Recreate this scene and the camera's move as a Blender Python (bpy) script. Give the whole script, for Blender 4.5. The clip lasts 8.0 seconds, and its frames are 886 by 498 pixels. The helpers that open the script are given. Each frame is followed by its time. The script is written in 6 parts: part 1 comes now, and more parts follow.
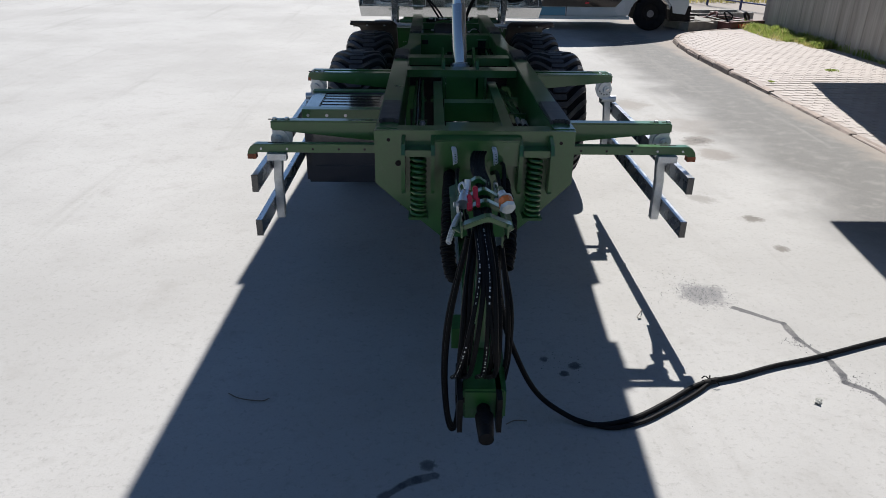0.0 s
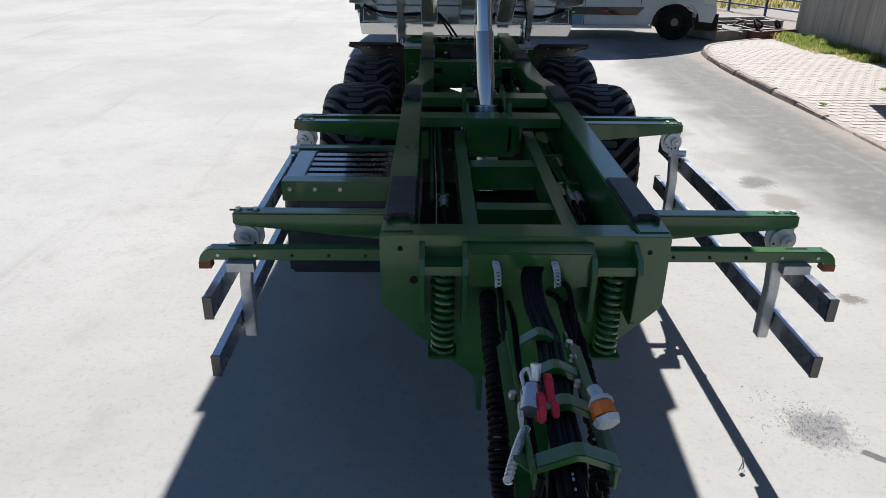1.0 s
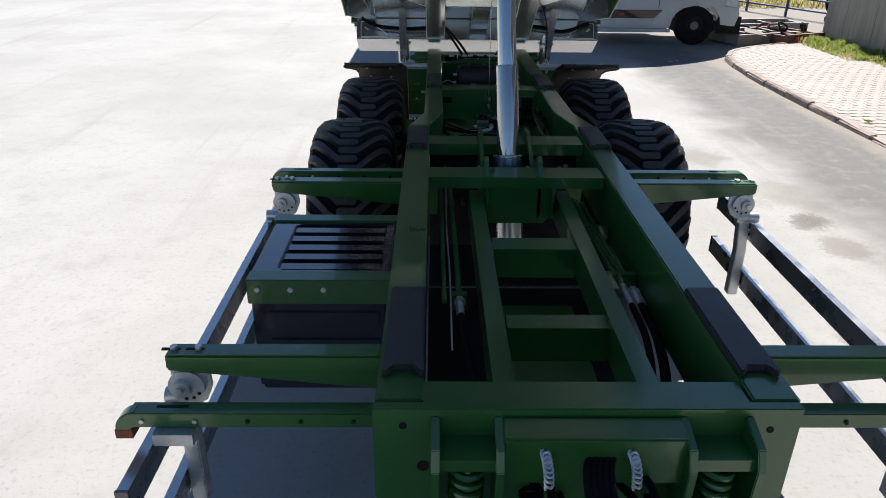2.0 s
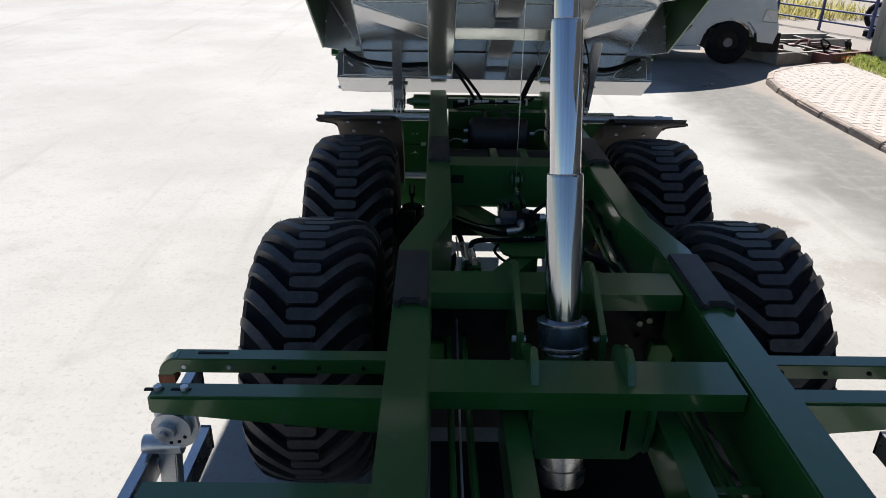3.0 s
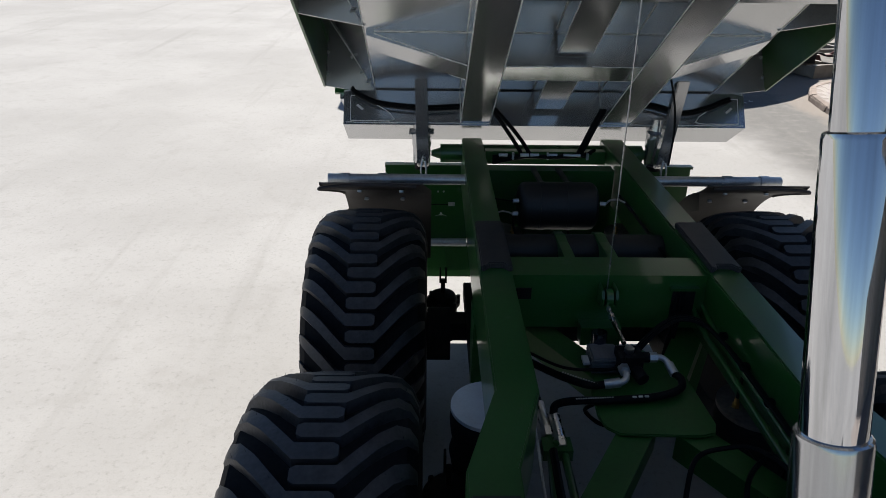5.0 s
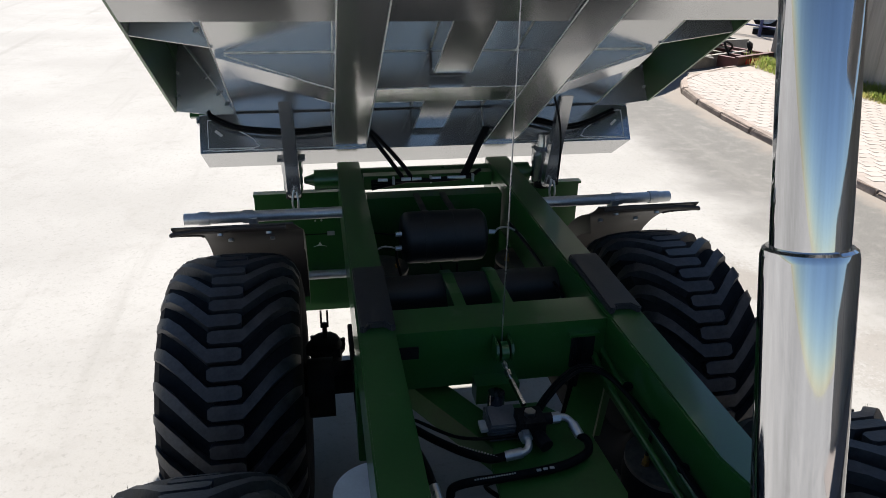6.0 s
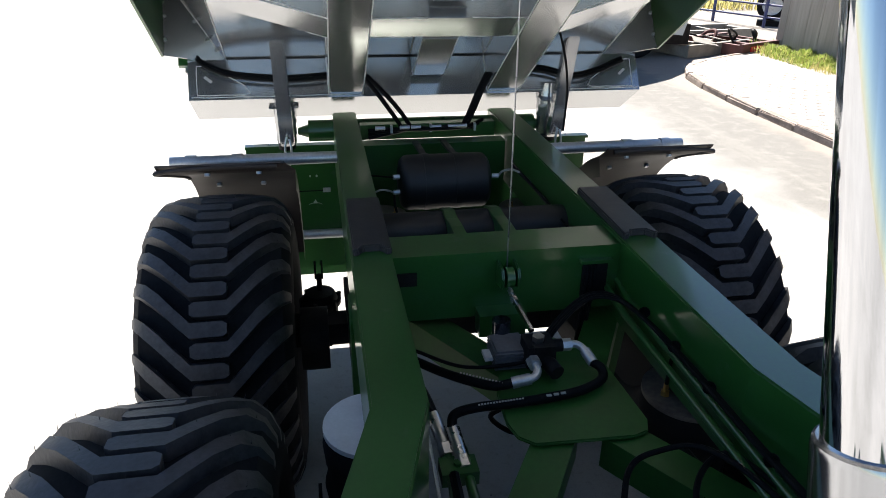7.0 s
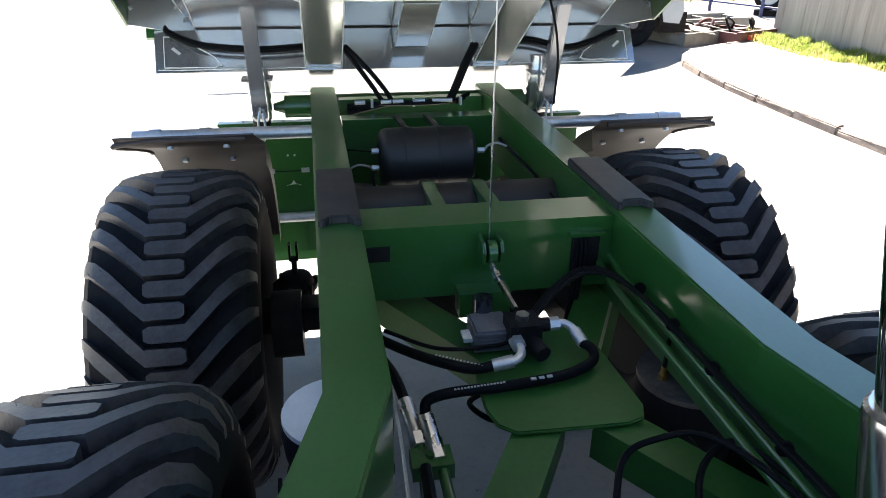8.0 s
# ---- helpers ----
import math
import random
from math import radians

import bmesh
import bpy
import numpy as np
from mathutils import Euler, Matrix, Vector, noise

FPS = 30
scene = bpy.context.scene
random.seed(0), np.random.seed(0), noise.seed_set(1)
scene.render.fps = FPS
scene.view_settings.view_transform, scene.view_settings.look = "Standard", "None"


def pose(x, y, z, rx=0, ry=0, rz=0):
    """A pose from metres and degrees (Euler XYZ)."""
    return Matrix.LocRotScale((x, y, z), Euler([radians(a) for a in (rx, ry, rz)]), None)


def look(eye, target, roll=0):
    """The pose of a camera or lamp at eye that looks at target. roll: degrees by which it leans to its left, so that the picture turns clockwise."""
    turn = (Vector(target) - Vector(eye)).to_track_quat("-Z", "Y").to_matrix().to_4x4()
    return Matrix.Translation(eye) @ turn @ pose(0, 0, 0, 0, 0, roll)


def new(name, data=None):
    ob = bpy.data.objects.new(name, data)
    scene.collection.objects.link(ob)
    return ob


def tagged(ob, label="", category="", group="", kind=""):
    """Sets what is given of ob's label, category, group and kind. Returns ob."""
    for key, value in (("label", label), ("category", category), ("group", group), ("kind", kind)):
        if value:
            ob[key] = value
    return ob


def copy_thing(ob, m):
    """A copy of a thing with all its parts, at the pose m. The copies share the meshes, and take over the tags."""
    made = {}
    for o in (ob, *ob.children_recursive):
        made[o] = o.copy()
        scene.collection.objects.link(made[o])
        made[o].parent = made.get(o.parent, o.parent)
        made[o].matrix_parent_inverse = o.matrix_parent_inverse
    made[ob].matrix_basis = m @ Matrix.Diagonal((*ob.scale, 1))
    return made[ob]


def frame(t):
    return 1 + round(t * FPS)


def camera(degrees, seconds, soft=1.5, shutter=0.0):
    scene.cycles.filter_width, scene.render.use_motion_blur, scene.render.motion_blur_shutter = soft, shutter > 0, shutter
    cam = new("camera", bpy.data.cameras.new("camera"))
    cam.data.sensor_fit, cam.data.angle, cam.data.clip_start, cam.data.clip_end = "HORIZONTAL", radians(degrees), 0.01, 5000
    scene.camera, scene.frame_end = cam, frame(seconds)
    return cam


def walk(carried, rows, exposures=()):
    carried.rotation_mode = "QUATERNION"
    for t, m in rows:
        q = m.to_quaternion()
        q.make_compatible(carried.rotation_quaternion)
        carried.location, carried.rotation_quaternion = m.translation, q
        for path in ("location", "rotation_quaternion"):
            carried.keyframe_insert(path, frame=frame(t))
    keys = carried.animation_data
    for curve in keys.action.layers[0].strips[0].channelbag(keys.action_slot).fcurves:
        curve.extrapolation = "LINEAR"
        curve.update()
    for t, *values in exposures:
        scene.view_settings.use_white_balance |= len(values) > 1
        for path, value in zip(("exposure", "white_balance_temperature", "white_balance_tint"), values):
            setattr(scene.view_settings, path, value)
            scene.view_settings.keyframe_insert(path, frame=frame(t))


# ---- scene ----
cam = camera(64.5, 8.0, soft=0.9)
PATH = [
    (0, (-0.281, -0.214, 2.524), (-0.241, 1.599, 1.681), 0.8),
    (0.5, (-0.385, 0.431, 2.542), (-0.344, 2.243, 1.697), 0.8),
    (1, (-0.405, 1.288, 2.565), (-0.369, 3.101, 1.72), 0.8),
    (1.2, (-0.446, 1.592, 2.578), (-0.408, 3.402, 1.728), 0.9),
    (2.3, (-0.45, 2.855, 2.643), (-0.425, 4.662, 1.785), 0.6),
    (2.5, (-0.458, 3.304, 2.606), (-0.427, 5.115, 1.758), 1.1),
    (3, (-0.469, 4.254, 2.637), (-0.442, 6.062, 1.783), 1.1),
    (3.5, (-0.528, 4.988, 2.629), (-0.496, 6.794, 1.771), 1.3),
    (4, (-0.736, 5.692, 2.646), (-0.714, 7.5, 1.791), 1.4),
    (4.5, (-0.731, 5.714, 2.661), (-0.717, 7.526, 1.814), 1.2),
    (5, (-0.711, 5.604, 2.633), (-0.672, 7.413, 1.782), 0.9),
    (5.2, (-0.711, 5.597, 2.623), (-0.501, 7.396, 1.775), 1.3),
    (6.3, (-0.585, 6.086, 2.707), (-0.247, 7.857, 1.841), 1.2),
    (6.5, (-0.584, 6.086, 2.565), (-0.246, 7.86, 1.705), 1.0),
    (7, (-0.588, 6.042, 2.348), (-0.261, 7.824, 1.501), 0.9),
    (7.2, (-0.608, 6.062, 2.245), (-0.271, 7.838, 1.39), 0.8),
    (7.5, (-0.597, 6.096, 2.153), (-0.264, 7.878, 1.309), 0.7),
    (8, (-0.496, 6.185, 2.193), (-0.161, 7.961, 1.337), 0.8),
]
EXPOSURES = [(0.0, 1.01, 6250, 10), (1.0, 1.13, 6250, 10), (2.5, 1.32, 6400, 10), (4.5, 1.02, 6500, 10), (5.2, 1.09, 6500, 10), (6.3, 1.50, 6600, 10), (7.0, 2.12, 6700, 10), (7.5, 2.90, 6800, 10), (8.0, 3.10, 6900, 10)]
walk(cam, [(t, look(eye, target, roll)) for t, eye, target, roll in PATH], EXPOSURES)

# world and sun
TO_SUN = Vector((0.087, 0.72, 1.0)).normalized()
world = bpy.data.worlds.new("world")
scene.world = world
world.use_nodes = True
wn = world.node_tree.nodes
sky = wn.new("ShaderNodeTexSky")
sky.sky_type = "NISHITA"
sky.sun_disc = False
sky.dust_density, sky.ozone_density = 0.1, 4.0
sky.sun_elevation = math.asin(TO_SUN.z)
sky.sun_rotation = math.atan2(TO_SUN.x, TO_SUN.y)
wn["Background"].inputs["Strength"].default_value = 0.047
world.node_tree.links.new(sky.outputs[0], wn["Background"].inputs["Color"])
sun_data = bpy.data.lights.new("sun", "SUN")
sun_data.energy, sun_data.angle, sun_data.color = 4.4, radians(0.53), (1.0, 0.95, 0.875)
sun = new("sun", sun_data)
sun.matrix_world = look(TO_SUN * 30, (0, 0, 0))


# ---- materials ----
def mat(name, color, rough=0.5, metal=0.0, vary=0.15, scale=6.0, fine=120.0, bump=0.15, dist=0.002, coat=0.0, rvary=0.15, rand=0.0, stretch=None, scuff=0.0):
    """A surface with variation at two scales, roughness breakup and fine relief."""
    m = bpy.data.materials.new(name)
    m.use_nodes = True
    n, l = m.node_tree.nodes, m.node_tree.links
    b = n["Principled BSDF"]
    b.inputs["Metallic"].default_value = metal
    b.inputs["Coat Weight"].default_value = coat
    b.inputs["Coat Roughness"].default_value = 0.08
    co = n.new("ShaderNodeTexCoord")
    big, small = n.new("ShaderNodeTexNoise"), n.new("ShaderNodeTexNoise")
    big.inputs["Scale"].default_value, small.inputs["Scale"].default_value = scale, fine
    big.inputs["Detail"].default_value, small.inputs["Detail"].default_value = 5, 3
    place = co.outputs["Object"]
    if stretch:
        mp = n.new("ShaderNodeMapping")
        mp.inputs["Scale"].default_value = stretch
        l.new(place, mp.inputs["Vector"])
        place = mp.outputs[0]
    for t in (big, small):
        l.new(place, t.inputs["Vector"])
    mixf = n.new("ShaderNodeMath")
    mixf.operation = "MULTIPLY_ADD"
    l.new(big.outputs[0], mixf.inputs[0])
    mixf.inputs[1].default_value = 0.65
    half = n.new("ShaderNodeMath")
    half.operation = "MULTIPLY"
    half.inputs[1].default_value = 0.35
    l.new(small.outputs[0], half.inputs[0])
    l.new(half.outputs[0], mixf.inputs[2])
    ramp = n.new("ShaderNodeValToRGB")
    c = Vector(color)
    lo, hi = c * (1 - vary), c * (1 + vary)
    ramp.color_ramp.elements[0].position, ramp.color_ramp.elements[1].position = 0.32, 0.68
    ramp.color_ramp.elements[0].color = (*lo, 1)
    ramp.color_ramp.elements[1].color = (*[min(v, 1.0) for v in hi], 1)
    l.new(mixf.outputs[0], ramp.inputs[0])
    out = ramp.outputs[0]
    if scuff:
        # dusty smears and small rubbed marks
        marks, cut, pale = n.new("ShaderNodeTexNoise"), n.new("ShaderNodeMapRange"), n.new("ShaderNodeMix")
        marks.inputs["Scale"].default_value, marks.inputs["Detail"].default_value, marks.inputs["Roughness"].default_value = 7.5, 9, 0.68
        l.new(co.outputs["Object"], marks.inputs["Vector"])
        cut.inputs["From Min"].default_value, cut.inputs["From Max"].default_value, cut.inputs["To Max"].default_value = 0.62, 0.74, scuff
        l.new(marks.outputs[0], cut.inputs["Value"])
        pale.data_type = "RGBA"
        l.new(cut.outputs[0], pale.inputs[0])
        l.new(out, pale.inputs[6])
        pale.inputs[7].default_value = (0.11, 0.135, 0.11, 1)
        out = pale.outputs[2]
    if rand:
        info = n.new("ShaderNodeObjectInfo")
        mul = n.new("ShaderNodeMath")
        mul.operation = "MULTIPLY_ADD"
        mul.inputs[1].default_value, mul.inputs[2].default_value = rand, 1 - rand / 2
        l.new(info.outputs["Random"], mul.inputs[0])
        hs = n.new("ShaderNodeHueSaturation")
        l.new(out, hs.inputs["Color"])
        l.new(mul.outputs[0], hs.inputs["Value"])
        out = hs.outputs[0]
    l.new(out, b.inputs["Base Color"])
    rr = n.new("ShaderNodeMapRange")
    rr.inputs["To Min"].default_value, rr.inputs["To Max"].default_value = max(0.02, rough - rvary), min(1.0, rough + rvary)
    l.new(big.outputs[0], rr.inputs["Value"])
    l.new(rr.outputs[0], b.inputs["Roughness"])
    if bump:
        bp = n.new("ShaderNodeBump")
        bp.inputs["Strength"].default_value, bp.inputs["Distance"].default_value = bump, dist
        l.new(small.outputs[0], bp.inputs["Height"])
        l.new(bp.outputs[0], b.inputs["Normal"])
    return m


GREEN = mat("green_paint", (0.0175, 0.086, 0.016), 0.32, 0, 0.16, 3, 90, 0.05, 0.001, 0.5, 0.10, scuff=0.35)
GREEN_OLD = mat("green_paint_dusty", (0.019, 0.092, 0.016), 0.45, 0, 0.2, 8, 60, 0.1)
RUBBER = mat("tyre_rubber", (0.013, 0.013, 0.0145), 0.8, 0, 0.35, 9, 70, 0.25, 0.002)
TREAD = mat("worn_tread_rubber", (0.030, 0.029, 0.032), 0.55, 0, 0.6, 20, 75, 0.4, 0.003)
ZINC = mat("zinc_lid", (0.66, 0.67, 0.69), 0.5, 0.25, 0.1, 14, 90, 0.05)
PAD = mat("rubber_pad", (0.02, 0.02, 0.023), 0.5, 0, 0.3, 14, 90, 0.2)
# darker copy of the lid steel, with the shade put into its colour
SHADED_LID = mat("stained_lid", (0.13, 0.115, 0.10), 0.5, 0.3, 0.45, 18, 70, 0.15)
TANK = mat("black_tank_paint", (0.010, 0.010, 0.011), 0.5, 0, 0.3, 10, 120, 0.1)
RIM = mat("dark_rim_paint", (0.012, 0.012, 0.013), 0.75, 0, 0.4, 10, 90, 0.2)
BLACK = mat("black_plastic", (0.013, 0.013, 0.018), 0.2, 0, 0.3, 10, 150, 0.05, coat=0.9)
HOSE = mat("black_hose", (0.007, 0.007, 0.0075), 0.5, 0, 0.3, 30, 200, 0.15)
BROWN = mat("mudguard_plastic", (0.040, 0.029, 0.025), 0.5, 0, 0.25, 7, 120, 0.08)
SILVER = mat("silver_paint", (0.48, 0.485, 0.495), 0.19, 0.80, 0.08, 3, 45, 0.03, 0.001, rvary=0.06)
GALV = mat("galvanised_steel", (0.52, 0.53, 0.54), 0.38, 0.7, 0.18, 22, 110, 0.06)
MOTOR = mat("motor_casting", (0.16, 0.165, 0.18), 0.5, 0.5, 0.2, 14, 90, 0.2)
ALU = mat("dark_aluminium", (0.40, 0.41, 0.43), 0.28, 0.92, 0.12, 8, 120, 0.06)
# lengthwise streaks in the colour of both metals imitate reflected bands
CHROME = mat("chrome", (0.54, 0.55, 0.57), 0.05, 1.0, 0.22, 30, 110, 0.10, 0.0006, rvary=0.04, stretch=(1, 1, 0.02))
SLEEVE = mat("drawn_steel_sleeve", (0.42, 0.43, 0.45), 0.14, 1.0, 0.22, 30, 110, 0.10, 0.0006, rvary=0.04, stretch=(1, 1, 0.02))
STEEL = mat("brushed_steel", (0.5, 0.5, 0.5), 0.28, 1.0, 0.1, 6, 240, 0.05)
BLUESTEEL = mat("collar_steel", (0.22, 0.26, 0.31), 0.3, 0.9, 0.1, 6, 100, 0.05)
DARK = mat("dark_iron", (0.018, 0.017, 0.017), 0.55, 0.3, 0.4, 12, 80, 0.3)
WELD = mat("bare_weld", (0.72, 0.72, 0.70), 0.5, 0.0, 0.3, 40, 200, 0.5, 0.003)
RUSTY = mat("rust_edge", (0.20, 0.06, 0.025), 0.8, 0, 0.4, 30, 90, 0.3)
BRASS = mat("brass", (0.55, 0.36, 0.13), 0.3, 1.0, 0.1, 10, 90, 0.05)
RED = mat("red_plastic", (0.55, 0.015, 0.03), 0.35, 0, 0.1, 10, 90, 0.05)
ORANGE = mat("orange_plastic", (0.75, 0.16, 0.01), 0.4, 0, 0.1, 10, 90, 0.05)
CLOTH = mat("pale_wrap", (0.55, 0.56, 0.55), 0.6, 0, 0.2, 20, 90, 0.2)
WHITEMARK = mat("hose_print", (0.42, 0.42, 0.40), 0.6, 0, 0.1, 20, 90, 0.0)
PAVER = mat("paver", (0.328, 0.295, 0.275), 0.85, 0, 0.12, 5, 80, 0.4, 0.003, rand=0.14)
KERB = mat("kerb_stone", (0.221, 0.18, 0.156), 0.92, 0, 0.35, 7, 50, 0.8, 0.006, rand=0.3)
JOINT = mat("joint_sand", (0.285, 0.25, 0.23), 0.95, 0, 0.2, 9, 90, 0.4)
CONCRETE = mat("wall_concrete", (0.295, 0.271, 0.238), 0.9, 0, 0.3, 2.2, 12, 0.4, 0.006, stretch=(1.6, 1.6, 0.12))
VANWHITE = mat("van_paint", (0.426, 0.476, 0.5), 0.25, 0, 0.05, 2, 50, 0.0, coat=0.5)
VANBLUE = mat("van_stripe", (0.082, 0.246, 0.344), 0.3, 0, 0.05, 2, 50, 0.0)
GLASS = mat("dark_glass", (0.01, 0.012, 0.015), 0.05, 0, 0.1, 3, 50, 0.0, rvary=0.02)
REDIRON = mat("red_iron", (0.10, 0.036, 0.032), 0.6, 0, 0.4, 6, 60, 0.3)
SCRAP = mat("weathered_steel", (0.197, 0.184, 0.164), 0.6, 0.3, 0.35, 5, 50, 0.3)
FENCE = mat("blue_fence_paint", (0.02, 0.03, 0.11), 0.45, 0, 0.2, 5, 60, 0.1)
WEED = mat("weed_leaf", (0.139, 0.18, 0.029), 0.65, 0, 0.4, 3, 20, 0.0)
DRYGRASS = mat("dry_grass", (0.246, 0.221, 0.082), 0.7, 0, 0.35, 3, 20, 0.0)
TWIG = mat("dry_twig", (0.10, 0.075, 0.05), 0.85, 0, 0.3, 20, 90, 0.2)
PAPER = mat("paper_litter", (0.5, 0.5, 0.47), 0.8, 0, 0.1, 20, 90, 0.1)
GRIT = mat("black_grit", (0.03, 0.03, 0.04), 0.35, 0, 0.4, 30, 90, 0.2)
ROOF = mat("roof_sheet", (0.35, 0.34, 0.33), 0.6, 0, 0.15, 1, 20, 0.2)

# thin leaves let the sun through
for leaf, through_color in ((WEED, (0.29, 0.37, 0.08, 1)), (DRYGRASS, (0.50, 0.45, 0.18, 1))):
    ln, ll = leaf.node_tree.nodes, leaf.node_tree.links
    glow_side, blend = ln.new("ShaderNodeBsdfTranslucent"), ln.new("ShaderNodeMixShader")
    glow_side.inputs["Color"].default_value = through_color
    blend.inputs[0].default_value = 0.5
    ll.new(ln["Principled BSDF"].outputs[0], blend.inputs[1])
    ll.new(glow_side.outputs[0], blend.inputs[2])
    ll.new(blend.outputs[0], ln["Material Output"].inputs["Surface"])


def ground_material():
    """Pale worn concrete; greyer patched asphalt along the kerb; stains with shapes of their own."""
    m = bpy.data.materials.new("yard_surface")
    m.use_nodes = True
    n, l = m.node_tree.nodes, m.node_tree.links
    b = n["Principled BSDF"]
    geo = n.new("ShaderNodeNewGeometry")
    sep = n.new("ShaderNodeSeparateXYZ")
    l.new(geo.outputs["Position"], sep.inputs[0])

    def noise_tex(scale, detail=6, rough=0.6, vec=None):
        t = n.new("ShaderNodeTexNoise")
        t.inputs["Scale"].default_value, t.inputs["Detail"].default_value, t.inputs["Roughness"].default_value = scale, detail, rough
        l.new(vec or geo.outputs["Position"], t.inputs["Vector"])
        return t.outputs[0]

    def math_node(op, a, bb=None, cc=None):
        t = n.new("ShaderNodeMath")
        t.operation = op
        for i, v in enumerate((a, bb, cc)):
            if v is None:
                continue
            if isinstance(v, (int, float)):
                t.inputs[i].default_value = v
            else:
                l.new(v, t.inputs[i])
        return t.outputs[0]

    def smooth(v, lo, hi, a=0.0, c=1.0):
        t = n.new("ShaderNodeMapRange")
        t.interpolation_type = "SMOOTHSTEP"
        t.inputs["From Min"].default_value, t.inputs["From Max"].default_value = lo, hi
        t.inputs["To Min"].default_value, t.inputs["To Max"].default_value = a, c
        l.new(v, t.inputs["Value"])
        return t.outputs[0]

    def smooth_clamp(v):
        t = n.new("ShaderNodeClamp")
        l.new(v, t.inputs[0])
        return t.outputs[0]

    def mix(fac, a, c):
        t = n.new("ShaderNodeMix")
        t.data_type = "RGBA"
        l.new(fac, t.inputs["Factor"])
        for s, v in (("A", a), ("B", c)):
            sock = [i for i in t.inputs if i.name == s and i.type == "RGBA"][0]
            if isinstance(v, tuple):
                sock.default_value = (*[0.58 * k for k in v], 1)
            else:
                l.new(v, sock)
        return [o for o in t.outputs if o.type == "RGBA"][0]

    broad, mid, grain, sand = noise_tex(0.35), noise_tex(1.9), noise_tex(26, 8, 0.7), noise_tex(160, 3)
    col = mix(smooth(broad, 0.35, 0.65), (0.45, 0.44, 0.425), (0.53, 0.52, 0.505))
    col = mix(smooth(mid, 0.55, 0.75, 0, 0.45), col, (0.36, 0.345, 0.325))
    # greyer, older asphalt band beside the kerb
    edge = math_node("MULTIPLY_ADD", noise_tex(0.8, 5), 1.6, sep.outputs["X"])
    band = smooth(edge, 3.9, 4.95)
    far = smooth(sep.outputs["Y"], 1.5, 6.5)
    col = mix(math_node("MULTIPLY", math_node("MULTIPLY", band, far), 0.95), col, (0.185, 0.18, 0.172))
    # long faint tyre tracks
    tr = n.new("ShaderNodeMapping")
    tr.inputs["Rotation"].default_value = (0, 0, radians(32))
    tr.inputs["Scale"].default_value = (1.4, 0.08, 1)
    l.new(geo.outputs["Position"], tr.inputs["Vector"])
    tracks = noise_tex(1.6, 5, 0.6, tr.outputs[0])
    col = mix(smooth(tracks, 0.56, 0.72, 0, 0.4), col, (0.33, 0.32, 0.30))
    col = mix(smooth(tracks, 0.36, 0.24, 0, 0.35), col, (0.56, 0.55, 0.52))
    # stains: centre x, y, radius, depth, stretch
    warp = math_node("MULTIPLY", math_node("SUBTRACT", noise_tex(3.4, 7, 0.75), 0.5), 1.5)
    speck = noise_tex(34, 4, 0.7)
    for sx, sy, rad, amount, rgb in ((1.80, 4.42, 0.30, 0.55, (0.10, 0.10, 0.12)), (3.19, 8.57, 0.34, 0.75, (0.17, 0.145, 0.125)), (2.81, 5.93, 0.16, 0.8, (0.14, 0.12, 0.10)),
                                     (0.64, 3.475, 0.07, 0.9, (0.05, 0.05, 0.055)), (0.46, 3.55, 0.05, 0.9, (0.05, 0.05, 0.055)), (0.56, 3.39, 0.05, 0.9, (0.05, 0.05, 0.055)), (2.77, 5.25, 0.11, 0.75, (0.14, 0.12, 0.10)), (3.25, 8.0, 0.4, 0.6, (0.24, 0.20, 0.17)), (2.8, 10.6, 0.55, 0.5, (0.24, 0.20, 0.165)),
                                     (-0.28, 2.58, 0.07, 0.8, (0.06, 0.06, 0.065)),
                                     (3.3, 9.3, 0.8, 0.4, (0.26, 0.22, 0.19)), (2.5, 6.45, 0.22, 0.5, (0.2, 0.18, 0.16))):
        dx, dy = math_node("SUBTRACT", sep.outputs["X"], sx), math_node("SUBTRACT", sep.outputs["Y"], sy)
        d = math_node("SQRT", math_node("ADD", math_node("MULTIPLY", dx, dx), math_node("MULTIPLY", dy, dy)))
        d = math_node("MULTIPLY_ADD", warp, rad, d)
        inside = smooth(d, rad, rad * 0.25)
        spots = smooth(math_node("MULTIPLY_ADD", inside, 0.35, speck), 0.62, 0.74)
        col = mix(math_node("MULTIPLY", math_node("MULTIPLY", inside, spots), amount), col, rgb)
    # tar runs: wavering black lines over the concrete
    for run, wide in (([(1.95, 4.22), (2.21, 4.0), (2.215, 3.80), (2.30, 3.53), (2.30, 3.38), (2.27, 3.30), (2.39, 3.20), (2.42, 3.05), (2.62, 2.8)], 0.030), ([(-0.50, 2.36), (-0.41, 2.44), (-0.34, 2.48), (-0.25, 2.51)], 0.034)):
        for (ax, ay), (bx, by) in zip(run, run[1:]):
            ex, ey = bx - ax, by - ay
            dx, dy = math_node("SUBTRACT", sep.outputs["X"], ax), math_node("SUBTRACT", sep.outputs["Y"], ay)
            k = math_node("MULTIPLY_ADD", dx, ex / (ex * ex + ey * ey), math_node("MULTIPLY", dy, ey / (ex * ex + ey * ey)))
            k = smooth_clamp(k)
            ox, oy = math_node("MULTIPLY_ADD", k, -ex, dx), math_node("MULTIPLY_ADD", k, -ey, dy)
            d = math_node("SQRT", math_node("ADD", math_node("MULTIPLY", ox, ox), math_node("MULTIPLY", oy, oy)))
            d = math_node("MULTIPLY_ADD", warp, 0.045, d)
            col = mix(smooth(d, wide, wide * 0.55, 0, 0.85), col, (0.075, 0.075, 0.085))
    # coarse stones in the old asphalt, brown dust at the foot of the kerb
    stones = noise_tex(75, 2, 0.5)
